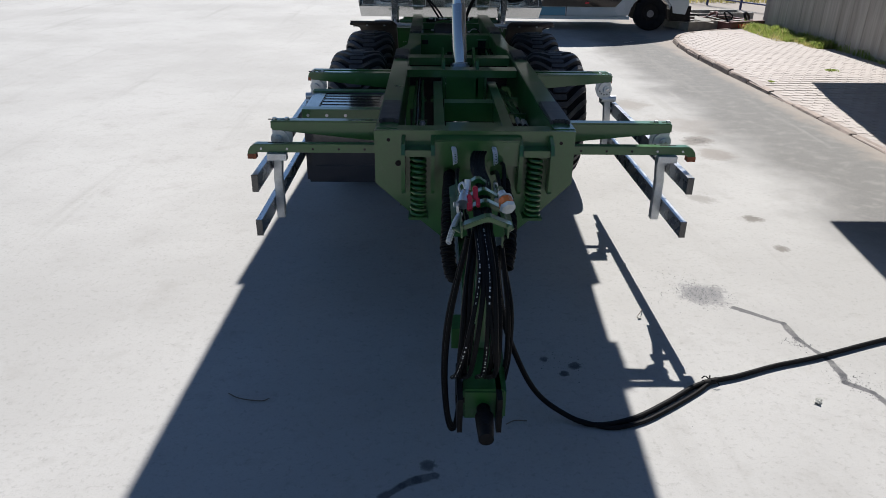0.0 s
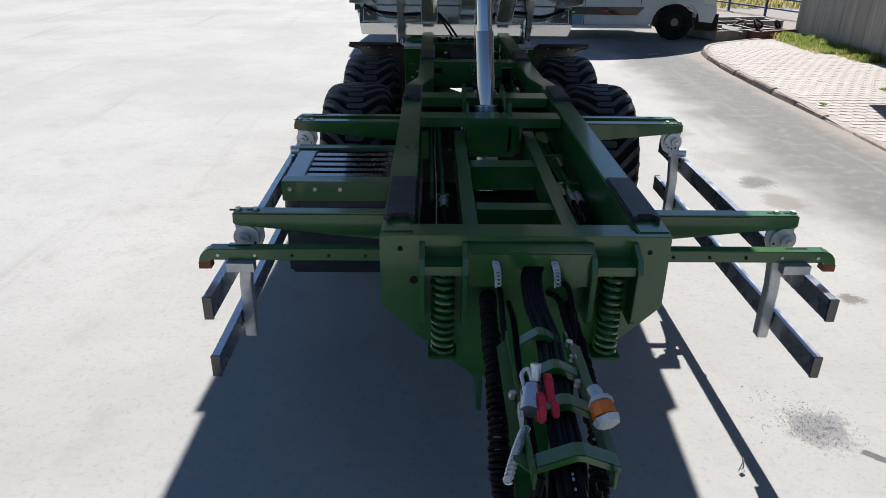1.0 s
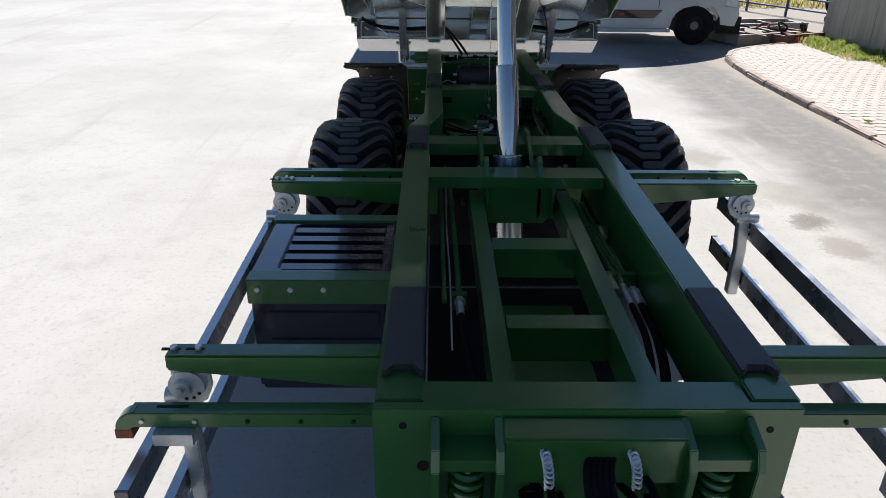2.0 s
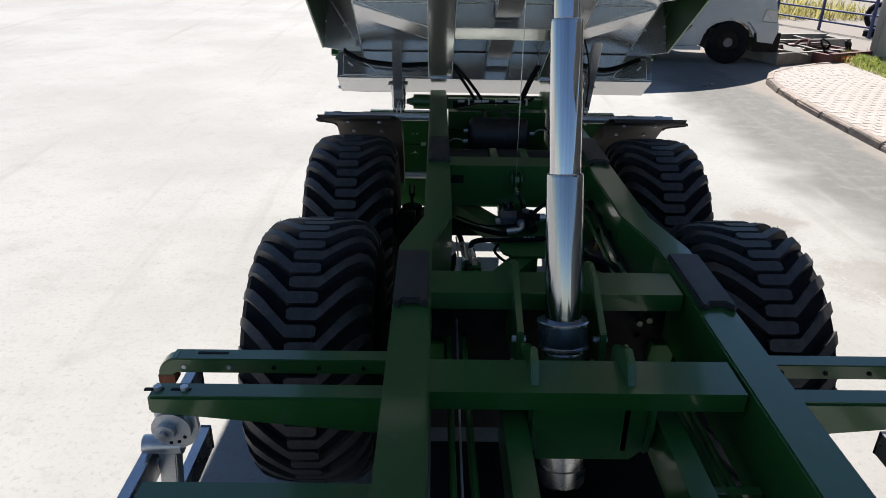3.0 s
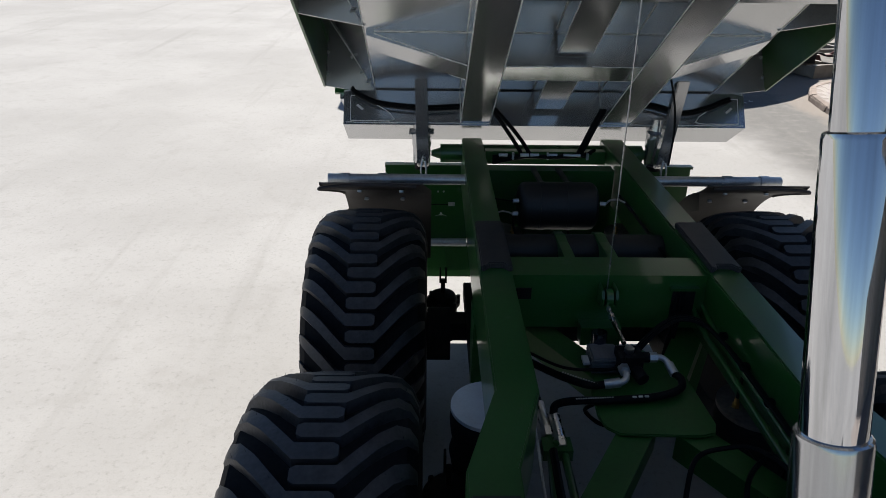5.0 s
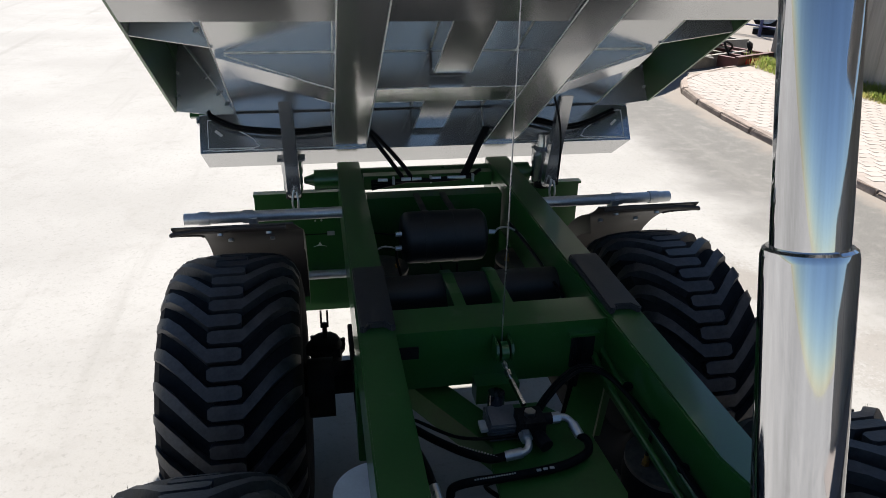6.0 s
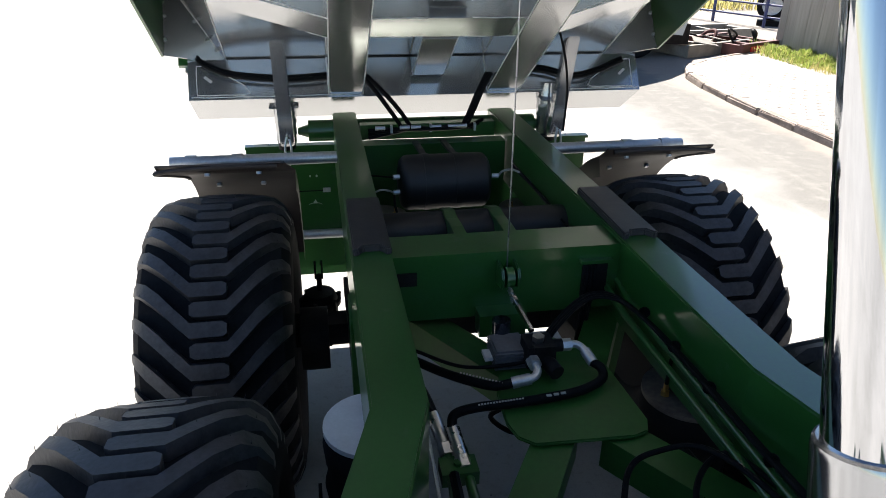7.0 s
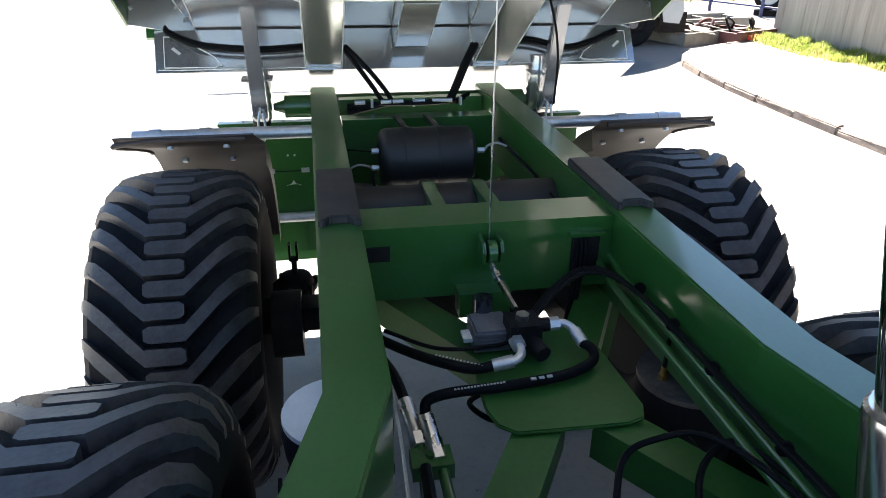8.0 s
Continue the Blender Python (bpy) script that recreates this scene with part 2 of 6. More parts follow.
    worn = noise_tex(5.5, 6, 0.7)
    old = math_node("MULTIPLY", band, far)
    col = mix(math_node("MULTIPLY", old, smooth(stones, 0.52, 0.60, 0, 0.2)), col, (0.36, 0.345, 0.325))
    col = mix(math_node("MULTIPLY", old, smooth(stones, 0.45, 0.38, 0, 0.4)), col, (0.07, 0.068, 0.066))
    col = mix(math_node("MULTIPLY", old, smooth(worn, 0.42, 0.70, 0, 0.22)), col, (0.37, 0.355, 0.33))
    dust = smooth(math_node("MULTIPLY_ADD", noise_tex(2.2, 6, 0.7), 0.9, sep.outputs["X"]), 5.4, 5.75, 0, 0.7)
    col = mix(math_node("MULTIPLY", dust, far), col, (0.40, 0.34, 0.29))
    # fine blotches of the concrete
    col = mix(smooth(worn, 0.52, 0.66, 0, 0.28), col, (0.37, 0.36, 0.34))
    col = mix(smooth(stones, 0.57, 0.66, 0, 0.16), col, (0.30, 0.29, 0.28))
    # aggregate
    col = mix(smooth(grain, 0.52, 0.68, 0, 0.4), col, (0.26, 0.25, 0.24))
    col = mix(smooth(sand, 0.6, 0.75, 0, 0.4), col, (0.62, 0.60, 0.57))
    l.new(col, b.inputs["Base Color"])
    b.inputs["Roughness"].default_value = 0.88
    bp = n.new("ShaderNodeBump")
    bp.inputs["Strength"].default_value, bp.inputs["Distance"].default_value = 0.3, 0.005
    l.new(math_node("ADD", grain, math_node("MULTIPLY", sand, 0.5)), bp.inputs["Height"])
    l.new(bp.outputs[0], b.inputs["Normal"])
    return m


for dull in (RUBBER, RIM, DARK, HOSE):
    dull.node_tree.nodes["Principled BSDF"].inputs["Specular IOR Level"].default_value = 0.07
for coated in (GREEN, BLACK):
    b = coated.node_tree.nodes["Principled BSDF"]
    b.inputs["Specular IOR Level"].default_value, b.inputs["Coat IOR"].default_value = 0.5, 1.5
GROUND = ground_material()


# ---- shape helpers ----
def part(name, bm, material, parent=None, label="", smooth=False):
    me = bpy.data.meshes.new(name)
    bmesh.ops.recalc_face_normals(bm, faces=bm.faces[:])
    if smooth:
        for f in bm.faces:
            f.smooth = True
    bm.to_mesh(me)
    bm.free()
    me.materials.append(material)
    if smooth:
        me.set_sharp_from_angle(angle=radians(35))
    ob = new(name, me)
    if parent:
        ob.parent = parent
    if label:
        tagged(ob, label)
    return ob


def same(ob, name, m, parent):
    """A repeat of a part that shares its mesh, at the pose m."""
    o = new(name, ob.data)
    o.parent = parent
    o.matrix_basis = m
    for c in ob.children:
        same(c, c.name.split(".")[0], c.matrix_basis.copy(), o)
    return o


def bevelled(bm, r, seg=2):
    if r:
        es = [e for e in bm.edges if len(e.link_faces) == 2 and e.calc_face_angle(0) > radians(25)]
        bmesh.ops.bevel(bm, geom=es, offset=r, segments=seg, affect="EDGES", clamp_overlap=True)
    return bm


def add_box(bm, x0, x1, y0, y1, z0, z1):
    vs = [bm.verts.new((x, y, z)) for z in (z0, z1) for y in (y0, y1) for x in (x0, x1)]
    for a in ((0, 1, 3, 2), (4, 6, 7, 5), (0, 4, 5, 1), (2, 3, 7, 6), (0, 2, 6, 4), (1, 5, 7, 3)):
        bm.faces.new([vs[i] for i in a])
    return bm


def box(x0, x1, y0, y1, z0, z1, r=0.004):
    return bevelled(add_box(bmesh.new(), x0, x1, y0, y1, z0, z1), r)


def prism(points, axis, a, b, r=0.004):
    """The outline (in the other two axes, in xyz order) drawn out along an axis from a to b."""
    bm = bmesh.new()

    def at(p, s):
        q = list(p)
        q.insert("xyz".index(axis), s)
        return q
    lo = [bm.verts.new(at(p, a)) for p in points]
    hi = [bm.verts.new(at(p, b)) for p in points]
    bm.faces.new(lo[::-1])
    bm.faces.new(hi)
    for i in range(len(points)):
        j = (i + 1) % len(points)
        bm.faces.new((lo[i], lo[j], hi[j], hi[i]))
    bmesh.ops.recalc_face_normals(bm, faces=bm.faces[:])
    return bevelled(bm, r)


def add_rod(bm, p, q, r0, r1=None, seg=20, caps=True):
    p, q = Vector(p), Vector(q)
    r1 = r0 if r1 is None else r1
    t = (q - p).to_track_quat("Z", "Y").to_matrix()
    ra, rb = [], []
    for i in range(seg):
        a = 2 * math.pi * i / seg
        o = t @ Vector((math.cos(a), math.sin(a), 0))
        ra.append(bm.verts.new(p + o * r0))
        rb.append(bm.verts.new(q + o * r1))
    for i in range(seg):
        j = (i + 1) % seg
        bm.faces.new((ra[i], ra[j], rb[j], rb[i]))
    if caps:
        bm.faces.new(ra[::-1])
        bm.faces.new(rb)
    return bm


def rod(p, q, r0, r1=None, seg=20, bevel=0.0):
    bm = add_rod(bmesh.new(), p, q, r0, r1, seg)
    if bevel:
        es = [e for e in bm.edges if len(e.link_faces) == 2 and e.calc_face_angle(0) > radians(60)]
        bmesh.ops.bevel(bm, geom=es, offset=bevel, segments=2, affect="EDGES", clamp_overlap=True)
    return bm


def curve_points(points, per=8):
    """A smooth run through the points."""
    ps = [Vector(p) for p in points]
    ps = [ps[0] * 2 - ps[1]] + ps + [ps[-1] * 2 - ps[-2]]
    out = []
    for i in range(1, len(ps) - 2):
        a, b, c, d = ps[i - 1:i + 3]
        for k in range(per):
            t = k / per
            out.append(0.5 * ((2 * b) + (c - a) * t + (2 * a - 5 * b + 4 * c - d) * t * t + (3 * b - a - 3 * c + d) * t ** 3))
    out.append(ps[-2])
    return out


def add_tube(bm, points, r, seg=8, per=8, smooth_run=True):
    run = curve_points(points, per) if smooth_run else [Vector(p) for p in points]
    rings, up = [], Vector((0.13, 0.31, 0.94))
    for i, p in enumerate(run):
        d = (run[min(i + 1, len(run) - 1)] - run[max(i - 1, 0)]).normalized()
        s = d.cross(up)
        if s.length < 0.05:
            s = d.cross(Vector((1, 0, 0)))
        s.normalize()
        u = s.cross(d)
        up = u
        rings.append([bm.verts.new(p + (s * math.cos(2 * math.pi * k / seg) + u * math.sin(2 * math.pi * k / seg)) * r) for k in range(seg)])
    for a, b in zip(rings, rings[1:]):
        for k in range(seg):
            j = (k + 1) % seg
            bm.faces.new((a[k], a[j], b[j], b[k]))
    bm.faces.new(rings[0][::-1])
    bm.faces.new(rings[-1])
    return bm


def tube(points, r, seg=8, per=8, smooth_run=True):
    return add_tube(bmesh.new(), points, r, seg, per, smooth_run)


def lathe(profile, seg=40, axis="x", closed=False):
    """Profile of (along, radius) turned round an axis through the origin."""
    bm = bmesh.new()
    rings = []
    for s, r in profile:
        ring = []
        for k in range(seg):
            a = 2 * math.pi * k / seg
            c, d = math.cos(a) * r, math.sin(a) * r
            ring.append(bm.verts.new((s, c, d) if axis == "x" else (c, d, s)))
        rings.append(ring)
    for a, b in zip(rings, rings[1:]):
        for k in range(seg):
            j = (k + 1) % seg
            bm.faces.new((a[k], a[j], b[j], b[k]))
    if closed:
        for k in range(seg):
            j = (k + 1) % seg
            bm.faces.new((rings[-1][k], rings[-1][j], rings[0][j], rings[0][k]))
        return bm
    for ring in (rings[0], rings[-1]):
        if (ring[0].co - ring[1].co).length > 1e-4:
            bm.faces.new(ring)
    return bm


# ---- the setting ----
def ground_sheet():
    bm = bmesh.new()
    xs = [-400, -40, -12, 5.0, 40, 400]
    ys = [-400, -20, 0, 12, 30, 60, 900]
    grid = [[bm.verts.new((x, y, 0)) for x in xs] for y in ys]
    for a, b in zip(grid, grid[1:]):
        for i in range(len(xs) - 1):
            bm.faces.new((a[i], a[i + 1], b[i + 1], b[i]))
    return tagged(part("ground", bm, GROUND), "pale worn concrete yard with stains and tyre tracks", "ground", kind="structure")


ground = ground_sheet()

# kerb line: straight beside the yard, then bending away towards the far end
KERB_LINE = curve_points([(5.33, -6, 0), (5.33, 6, 0), (5.34, 10, 0), (5.32, 12, 0), (5.29, 13.5, 0), (5.31, 15, 0), (5.42, 16.5, 0), (5.66, 17.4, 0), (6.2, 18.1, 0), (7.6, 18.9, 0), (9.4, 19.4, 0)], 24)


def paving_top(y):
    """The paving lies a kerb's height above the yard, and runs out level with it towards the near end."""
    q = min(1.0, max(0.0, (y - 10.4) / 2.4))
    return 0.012 + 0.075 * q * q * (3 - 2 * q)


def pavement_bed():
    """The raised bed under the paving stones."""
    bm = bmesh.new()
    line = [(p.x + 0.05, p.y) for p in KERB_LINE] + [(10.5, 20.6)]
    rows = []
    for x, y in line:
        z = paving_top(y)
        rows.append([bm.verts.new(c) for c in ((x, y, -0.05), (x, y, z), (13, y, z), (13, y, -0.05))])
    for a, b in zip(rows, rows[1:]):
        for k in range(3):
            bm.faces.new((a[k], a[k + 1], b[k + 1], b[k]))
    bm.faces.new(rows[0])
    bm.faces.new(rows[-1])
    return tagged(part("pavement", bm, JOINT), "raised pavement of pale interlocking concrete pavers", "pavement", kind="structure")


pavement = pavement_bed()

wall_bm = prism([(8.75, -6), (9.0, -6), (9.0, 14), (8.93, 19.4), (8.68, 19.4), (8.75, 14)], "z", 0.0, 3.4, 0.01)
wall_east = tagged(part("wall_east", wall_bm, CONCRETE), "stained beige concrete boundary wall with vertical streaks", "wall", kind="structure")
for k in range(34):
    y = 19.2 - 0.55 * k - 0.09 * math.sin(2.3 * k)
    x = 8.75 + -0.013 * max(0.0, y - 14)
    part("wall_rib", box(x - 0.007, x + 0.02, y - 0.03, y + 0.03, 0.09, 3.38, 0.006), CONCRETE, wall_east)

# roof overhangs above the wall, which throw the two dark shadows on the paving
roof = new("roof_canopy")
tagged(roof, "grey sheet roof overhang carried by the boundary wall", "canopy", kind="structure")
part("roof_slab", prism([(5.25, 8.28), (9.4, 8.28), (9.4, 14.36), (6.67, 14.36)], "z", 3.28, 3.42, 0.01), ROOF, roof)
part("roof_slab", prism([(3.01, 2.95), (9.4, 2.95), (9.4, 8.70), (3.86, 8.70)], "z", 3.9, 4.06, 0.01), ROOF, roof)
for yy in (3.2, 8.35):
    part("roof_post", box(9.02, 9.16, yy, yy + 0.14, 0.09, 3.9), ROOF, roof)

# a plain building far behind closes the yard
tagged(part("building_far", prism([(-60, 74), (-60, 82), (60, 82), (60, 74)], "z", 0, 6.0, 0.02), CONCRETE), "far plain concrete factory hall behind the yard", "building", kind="structure")


# ---- the tipping trailer ----
trailer = new("dump_trailer")
tagged(trailer, "dark green twin-axle tipping trailer with raised silver body, on pale yard", "trailer")
TOP = 1.375


def rail_outline(s):
    """Plan of one chassis rail: wide apart in front, drawn together over the axles."""
    if s > 0:
        return [(0.485, 4.02), (0.625, 4.02), (0.625, 6.965), (0.548, 7.31), (0.512, 9.94), (0.374, 9.94), (0.412, 7.31), (0.485, 6.975)]
    return [(-0.475, 4.02), (-0.615, 4.02), (-0.615, 6.965), (-0.516, 7.30), (-0.510, 9.94), (-0.382, 9.94), (-0.382, 7.30), (-0.475, 6.975)]


for s in (-1, 1):
    part("chassis_rail", prism(rail_outline(s), "z", TOP - 0.30, TOP, 0.006), GREEN, trailer, "kinked dark green box-section rail")

# front plate with its tapering lower half, top bar and spring housings
part("front_plate", prism([(-0.62, 1.37), (0.62, 1.37), (0.62, 1.03), (0.42, 0.83), (0.24, 0.66), (-0.2, 0.66), (-0.40, 0.83), (-0.62, 1.03)], "y", 3.985, 4.02, 0.003), GREEN, trailer)
part("front_top_bar", box(-0.475, 0.475, 4.02, 4.12, 1.27, 1.366), GREEN, trailer)
part("front_box", prism([(3.90, 1.33), (3.985, 1.345), (3.985, 1.17), (3.90, 1.17)], "x", -0.25, 0.27, 0.006), GREEN, trailer)
for a in (-0.44, -0.26, 0.275, 0.465):
    part("spring_cheek", prism([(3.985, 1.345), (3.88, 1.31), (3.855, 1.25), (3.87, 1.02), (3.90, 0.99), (3.985, 0.99)], "x", a - 0.012, a + 0.012, 0.003), GREEN, trailer)
for a in (-0.35, 0.37):
    part("spring_seat", box(a - 0.078, a + 0.083, 3.88, 3.985, 1.235, 1.275), GREEN, trailer)
    coil = []
    for k in range(11 * 14 + 1):
        g = 2 * math.pi * k / 14
        coil.append((a + 0.042 * math.cos(g), 3.925 + 0.042 * math.sin(g), 1.235 - 0.39 * k / 154))
    part("coil_spring", tube(coil, 0.0115, 8, 1, False), GREEN, trailer, "green painted coil spring", True)
    part("spring_foot", prism([(a - 0.062, 3.872), (a + 0.062, 3.872), (a + 0.062, 3.99), (a - 0.062, 3.99)], "z", 0.822, 0.840), GREEN, trailer)
for px, pz, pr in ((-0.533, 1.31, 0.012), (-0.475, 1.161, 0.019), (0.533, 1.296, 0.011)):
    part("plate_hole", rod((px, 3.983, pz), (px, 3.990, pz), pr, seg=16), DARK, trailer)

# inner longitudinals, short cross pieces, floor plate
for a in (-0.212, 0.266):
    part("inner_beam", box(a - 0.037, a + 0.037, 4.12, 6.08, 1.09, 1.245), GREEN, trailer)
for a, b in ((5.36, 5.49), (4.66, 4.76)):
    part("inner_cross_piece", box(-0.163, 0.230, a, b, 1.07, 1.22), GREEN, trailer)
part("inner_floor_plate", box(-0.163, 0.230, 4.12, 5.36, 0.90, 0.915), GREEN_OLD, trailer)
# added dark sheet under the front bays, standing in for their deep shade
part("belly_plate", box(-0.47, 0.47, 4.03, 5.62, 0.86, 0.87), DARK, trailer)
# cross members
part("cross_member", box(-0.475, 0.475, 5.955, 6.125, 1.302, 1.365), GREEN, trailer)
part("cylinder_front_plate", prism([(-0.14, 1.302), (-0.14, 1.085), (0.16, 1.085), (0.197, 1.12), (0.199, 1.302)], "y", 5.985, 6.0, 0.002), GREEN, trailer)
part("cross_member", box(-0.475, 0.475, 6.565, 6.745, 1.295, 1.365), GREEN, trailer)
part("cross_member", box(-0.382, 0.40, 8.07, 8.235, 1.122, 1.362), GREEN, trailer)
for a in (-0.158, 0.135):
    part("cylinder_cradle_ear", prism([(5.985, 1.366), (6.02, 1.43), (6.07, 1.45), (6.20, 1.38), (6.25, 1.12), (5.985, 1.12)], "x", a - 0.012, a + 0.012), GREEN, trailer)
    part("cylinder_cradle_ear", prism([(6.74, 1.366), (6.72, 1.43), (6.66, 1.45), (6.58, 1.43), (6.36, 1.32), (6.34, 1.25), (6.34, 1.12), (6.74, 1.12)], "x", a - 0.012, a + 0.012), GREEN, trailer)
    for by, bz in ((6.12, 1.34), (6.12, 1.22), (6.40, 1.27), (6.40, 1.17)):
        part("cradle_bolt", rod((a - 0.025, by, bz), (a + 0.025, by, bz), 0.012, seg=6), GALV, trailer)
    e = -0.152 if a < 0 else 0.207
    part("front_gusset", prism([(5.962, 1.30), (5.955, 1.22), (5.985, 1.11), (6.33, 1.05), (6.33, 1.30)], "x", e - 0.009, e + 0.009), GREEN, trailer)
# two more sheets added behind and below the cradle to keep it dark
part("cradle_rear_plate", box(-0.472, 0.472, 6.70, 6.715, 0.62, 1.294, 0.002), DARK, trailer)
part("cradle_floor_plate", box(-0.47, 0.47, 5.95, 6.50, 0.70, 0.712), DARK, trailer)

# rubber rests on the rails
def rest_pad(cx, y0, y1, w):
    pts = [(cx - w, y0), (cx - w * 0.72, y0), (cx - w * 0.45, y0 + 0.028), (cx + w * 0.45, y0 + 0.028), (cx + w * 0.72, y0), (cx + w, y0), (cx + w, y1), (cx - w, y1)]
    return prism(pts, "z", TOP - 0.002, TOP + 0.026, 0.005)


for s in (-1, 1):
    for cx, y0, y1 in ((s * 0.542 + 0.005, 4.13, 4.66), (s * 0.548 + (0.012 if s > 0 else 0), 6.43, 6.86), (s * 0.45 + (0.018 if s > 0 else 0.006), 8.07, 8.53)):
        part("rest_pad", rest_pad(cx, y0, y1, 0.062), PAD, trailer, "black rubber rest pad")

# rear frame end
part("rear_hinge_tube", rod((-0.645, 9.886, 1.29), (0.63, 9.886, 1.29), 0.058, seg=28, bevel=0.004), GREEN, trailer, smooth=True)
for a, c in ((-0.645, -0.702), (0.63, 0.69)):
    part("hinge_cone", rod((a, 9.886, 1.29), (c, 9.886, 1.29), 0.036, 0.018, 20), GREEN, trailer, smooth=True)
part("rear_cross_channel", box(-0.37, 0.37, 9.50, 9.60, 0.81, 1.309), GREEN, trailer)
part("rear_top_channel", box(-0.37, 0.37, 9.74, 9.80, 1.27, 1.35), GREEN, trailer)
for s in (-1, 1):
    x0, x1 = sorted((s * 0.41, s * 1.0))
    rear = part("rear_light_panel", box(x0, x1, 9.97, 9.985, 0.66, 1.195), GREEN, trailer)
    part("panel_flange", box(x0, x1, 9.93, 9.97, 1.180, 1.195), GREEN, rear)
    hx = s * 0.634
    part("panel_cutout", prism([(hx - 0.04, 0.825), (hx - 0.012, 0.835), (hx, 0.855), (hx + 0.012, 0.835), (hx + 0.04, 0.825), (hx + 0.02, 0.832), (hx - 0.02, 0.832)], "y", 9.964, 9.972, 0), PAPER, rear)
    for bx in (0.565, 0.752):
        part("panel_clip", box(s * bx - 0.022, s * bx + 0.022, 9.962, 9.972, 0.900, 0.925, 0.002), GALV, rear)
    part("panel_crease", box(min(s * 0.575, s * 0.742), max(s * 0.575, s * 0.742), 9.967, 9.9705, 0.906, 0.912, 0), DARK, rear)
    for bx, bz in ((0.618, 1.0), (0.655, 1.0), (0.66, 1.195), (0.87, 1.195)):
        part("panel_bolt", rod((s * bx, 9.964, bz), (s * bx, 9.972, bz), 0.006, seg=8), GALV, rear)
for s in (-1, 1):
    part("mudguard_tube", rod((s * 0.512, 9.347, 1.305), (s * 1.28, 9.347, 1.305), 0.029, seg=24, bevel=0.003), GALV, trailer, "galvanised steel tube", True)
for s in (-1, 1):
    for tx in (0.95, 1.16):
        part("tube_clamp", rod((s * tx, 9.347, 1.305), (s * (tx + 0.05), 9.347, 1.305), 0.034, seg=24, bevel=0.003), GALV, trailer, smooth=True)
for s in (-1, 1):
    part("lower_tube", rod((s * 0.46, 9.94, 0.645), (s * 1.0, 9.94, 0.645), 0.028, seg=20), GALV, trailer, smooth=True)
for a, c in ((-1.0, 0.13), (0.5, 1.0)):
    part("rear_bumper_plate", box(a, c, 9.965, 9.985, 0.42, 0.625), GREEN, trailer)
part("underrun_bar", box(-1.1, 1.1, 10.10, 10.20, 0.30, 0.42, 0.01), GREEN, trailer)
part("bumper_upright", box(-0.60, -0.585, 9.95, 9.965, 0.41, 0.66), GREEN, trailer)

# air tank and torque tube
tank = part("air_tank", lathe([(-0.235, 0.0), (-0.233, 0.07), (-0.225, 0.108), (-0.208, 0.126), (-0.19, 0.130), (0.155, 0.130), (0.175, 0.126), (0.192, 0.108), (0.20, 0.07), (0.202, 0.0)], 48), TANK, trailer, "black air tank", True)
tank.location = (0, 9.17, 1.222)
for a in (-0.120, 0.025):
    part("tank_strap", lathe([(a, 0.1315), (a, 0.1335), (a + 0.03, 0.1335), (a + 0.03, 0.1315)], 40), TANK, tank, "", True)
    part("tank_bracket", prism([(0.02, 0.118), (0.14, 0.118), (0.36, 0.098), (0.36, 0.080), (0.14, 0.100)], "x", a, a + 0.03, 0.002), TANK, tank)
for e, z in ((-0.236, 0.055), (-0.236, -0.02), (0.203, 0.04)):
    d = -1 if e < 0 else 1
    part("tank_port", rod((e, -0.07, z), (e + d * 0.03, -0.075, z), 0.012, seg=6), GALV, tank, "zinc pipe fitting")
part("torque_tube", rod((-0.382, 8.63, 1.197), (0.392, 8.63, 1.197), 0.087, seg=36), TANK, trailer, "black torque tube", True)
for a in (-0.095, 0.095):
    part("tube_saddle", prism([(8.235, 1.30), (8.44, 1.30), (8.54, 1.292), (8.63, 1.294), (8.70, 1.275), (8.735, 1.23), (8.72, 1.22), (8.63, 1.28), (8.54, 1.27), (8.48, 1.22), (8.235, 1.22)], "x", a - 0.024, a + 0.024, 0.002), GREEN, trailer)

# running gear
def tyre_mesh():
    prof = [(-0.19, 0.34), (-0.25, 0.37), (-0.305, 0.43), (-0.318, 0.48), (-0.306, 0.53), (-0.275, 0.575), (-0.225, 0.592), (-0.15, 0.606), (0, 0.611),
            (0.15, 0.606), (0.225, 0.592), (0.275, 0.575), (0.306, 0.53), (0.318, 0.48), (0.305, 0.43), (0.25, 0.37), (0.19, 0.34)]
    return lathe([(0.905 * x, r) for x, r in prof], 96, "x", True)


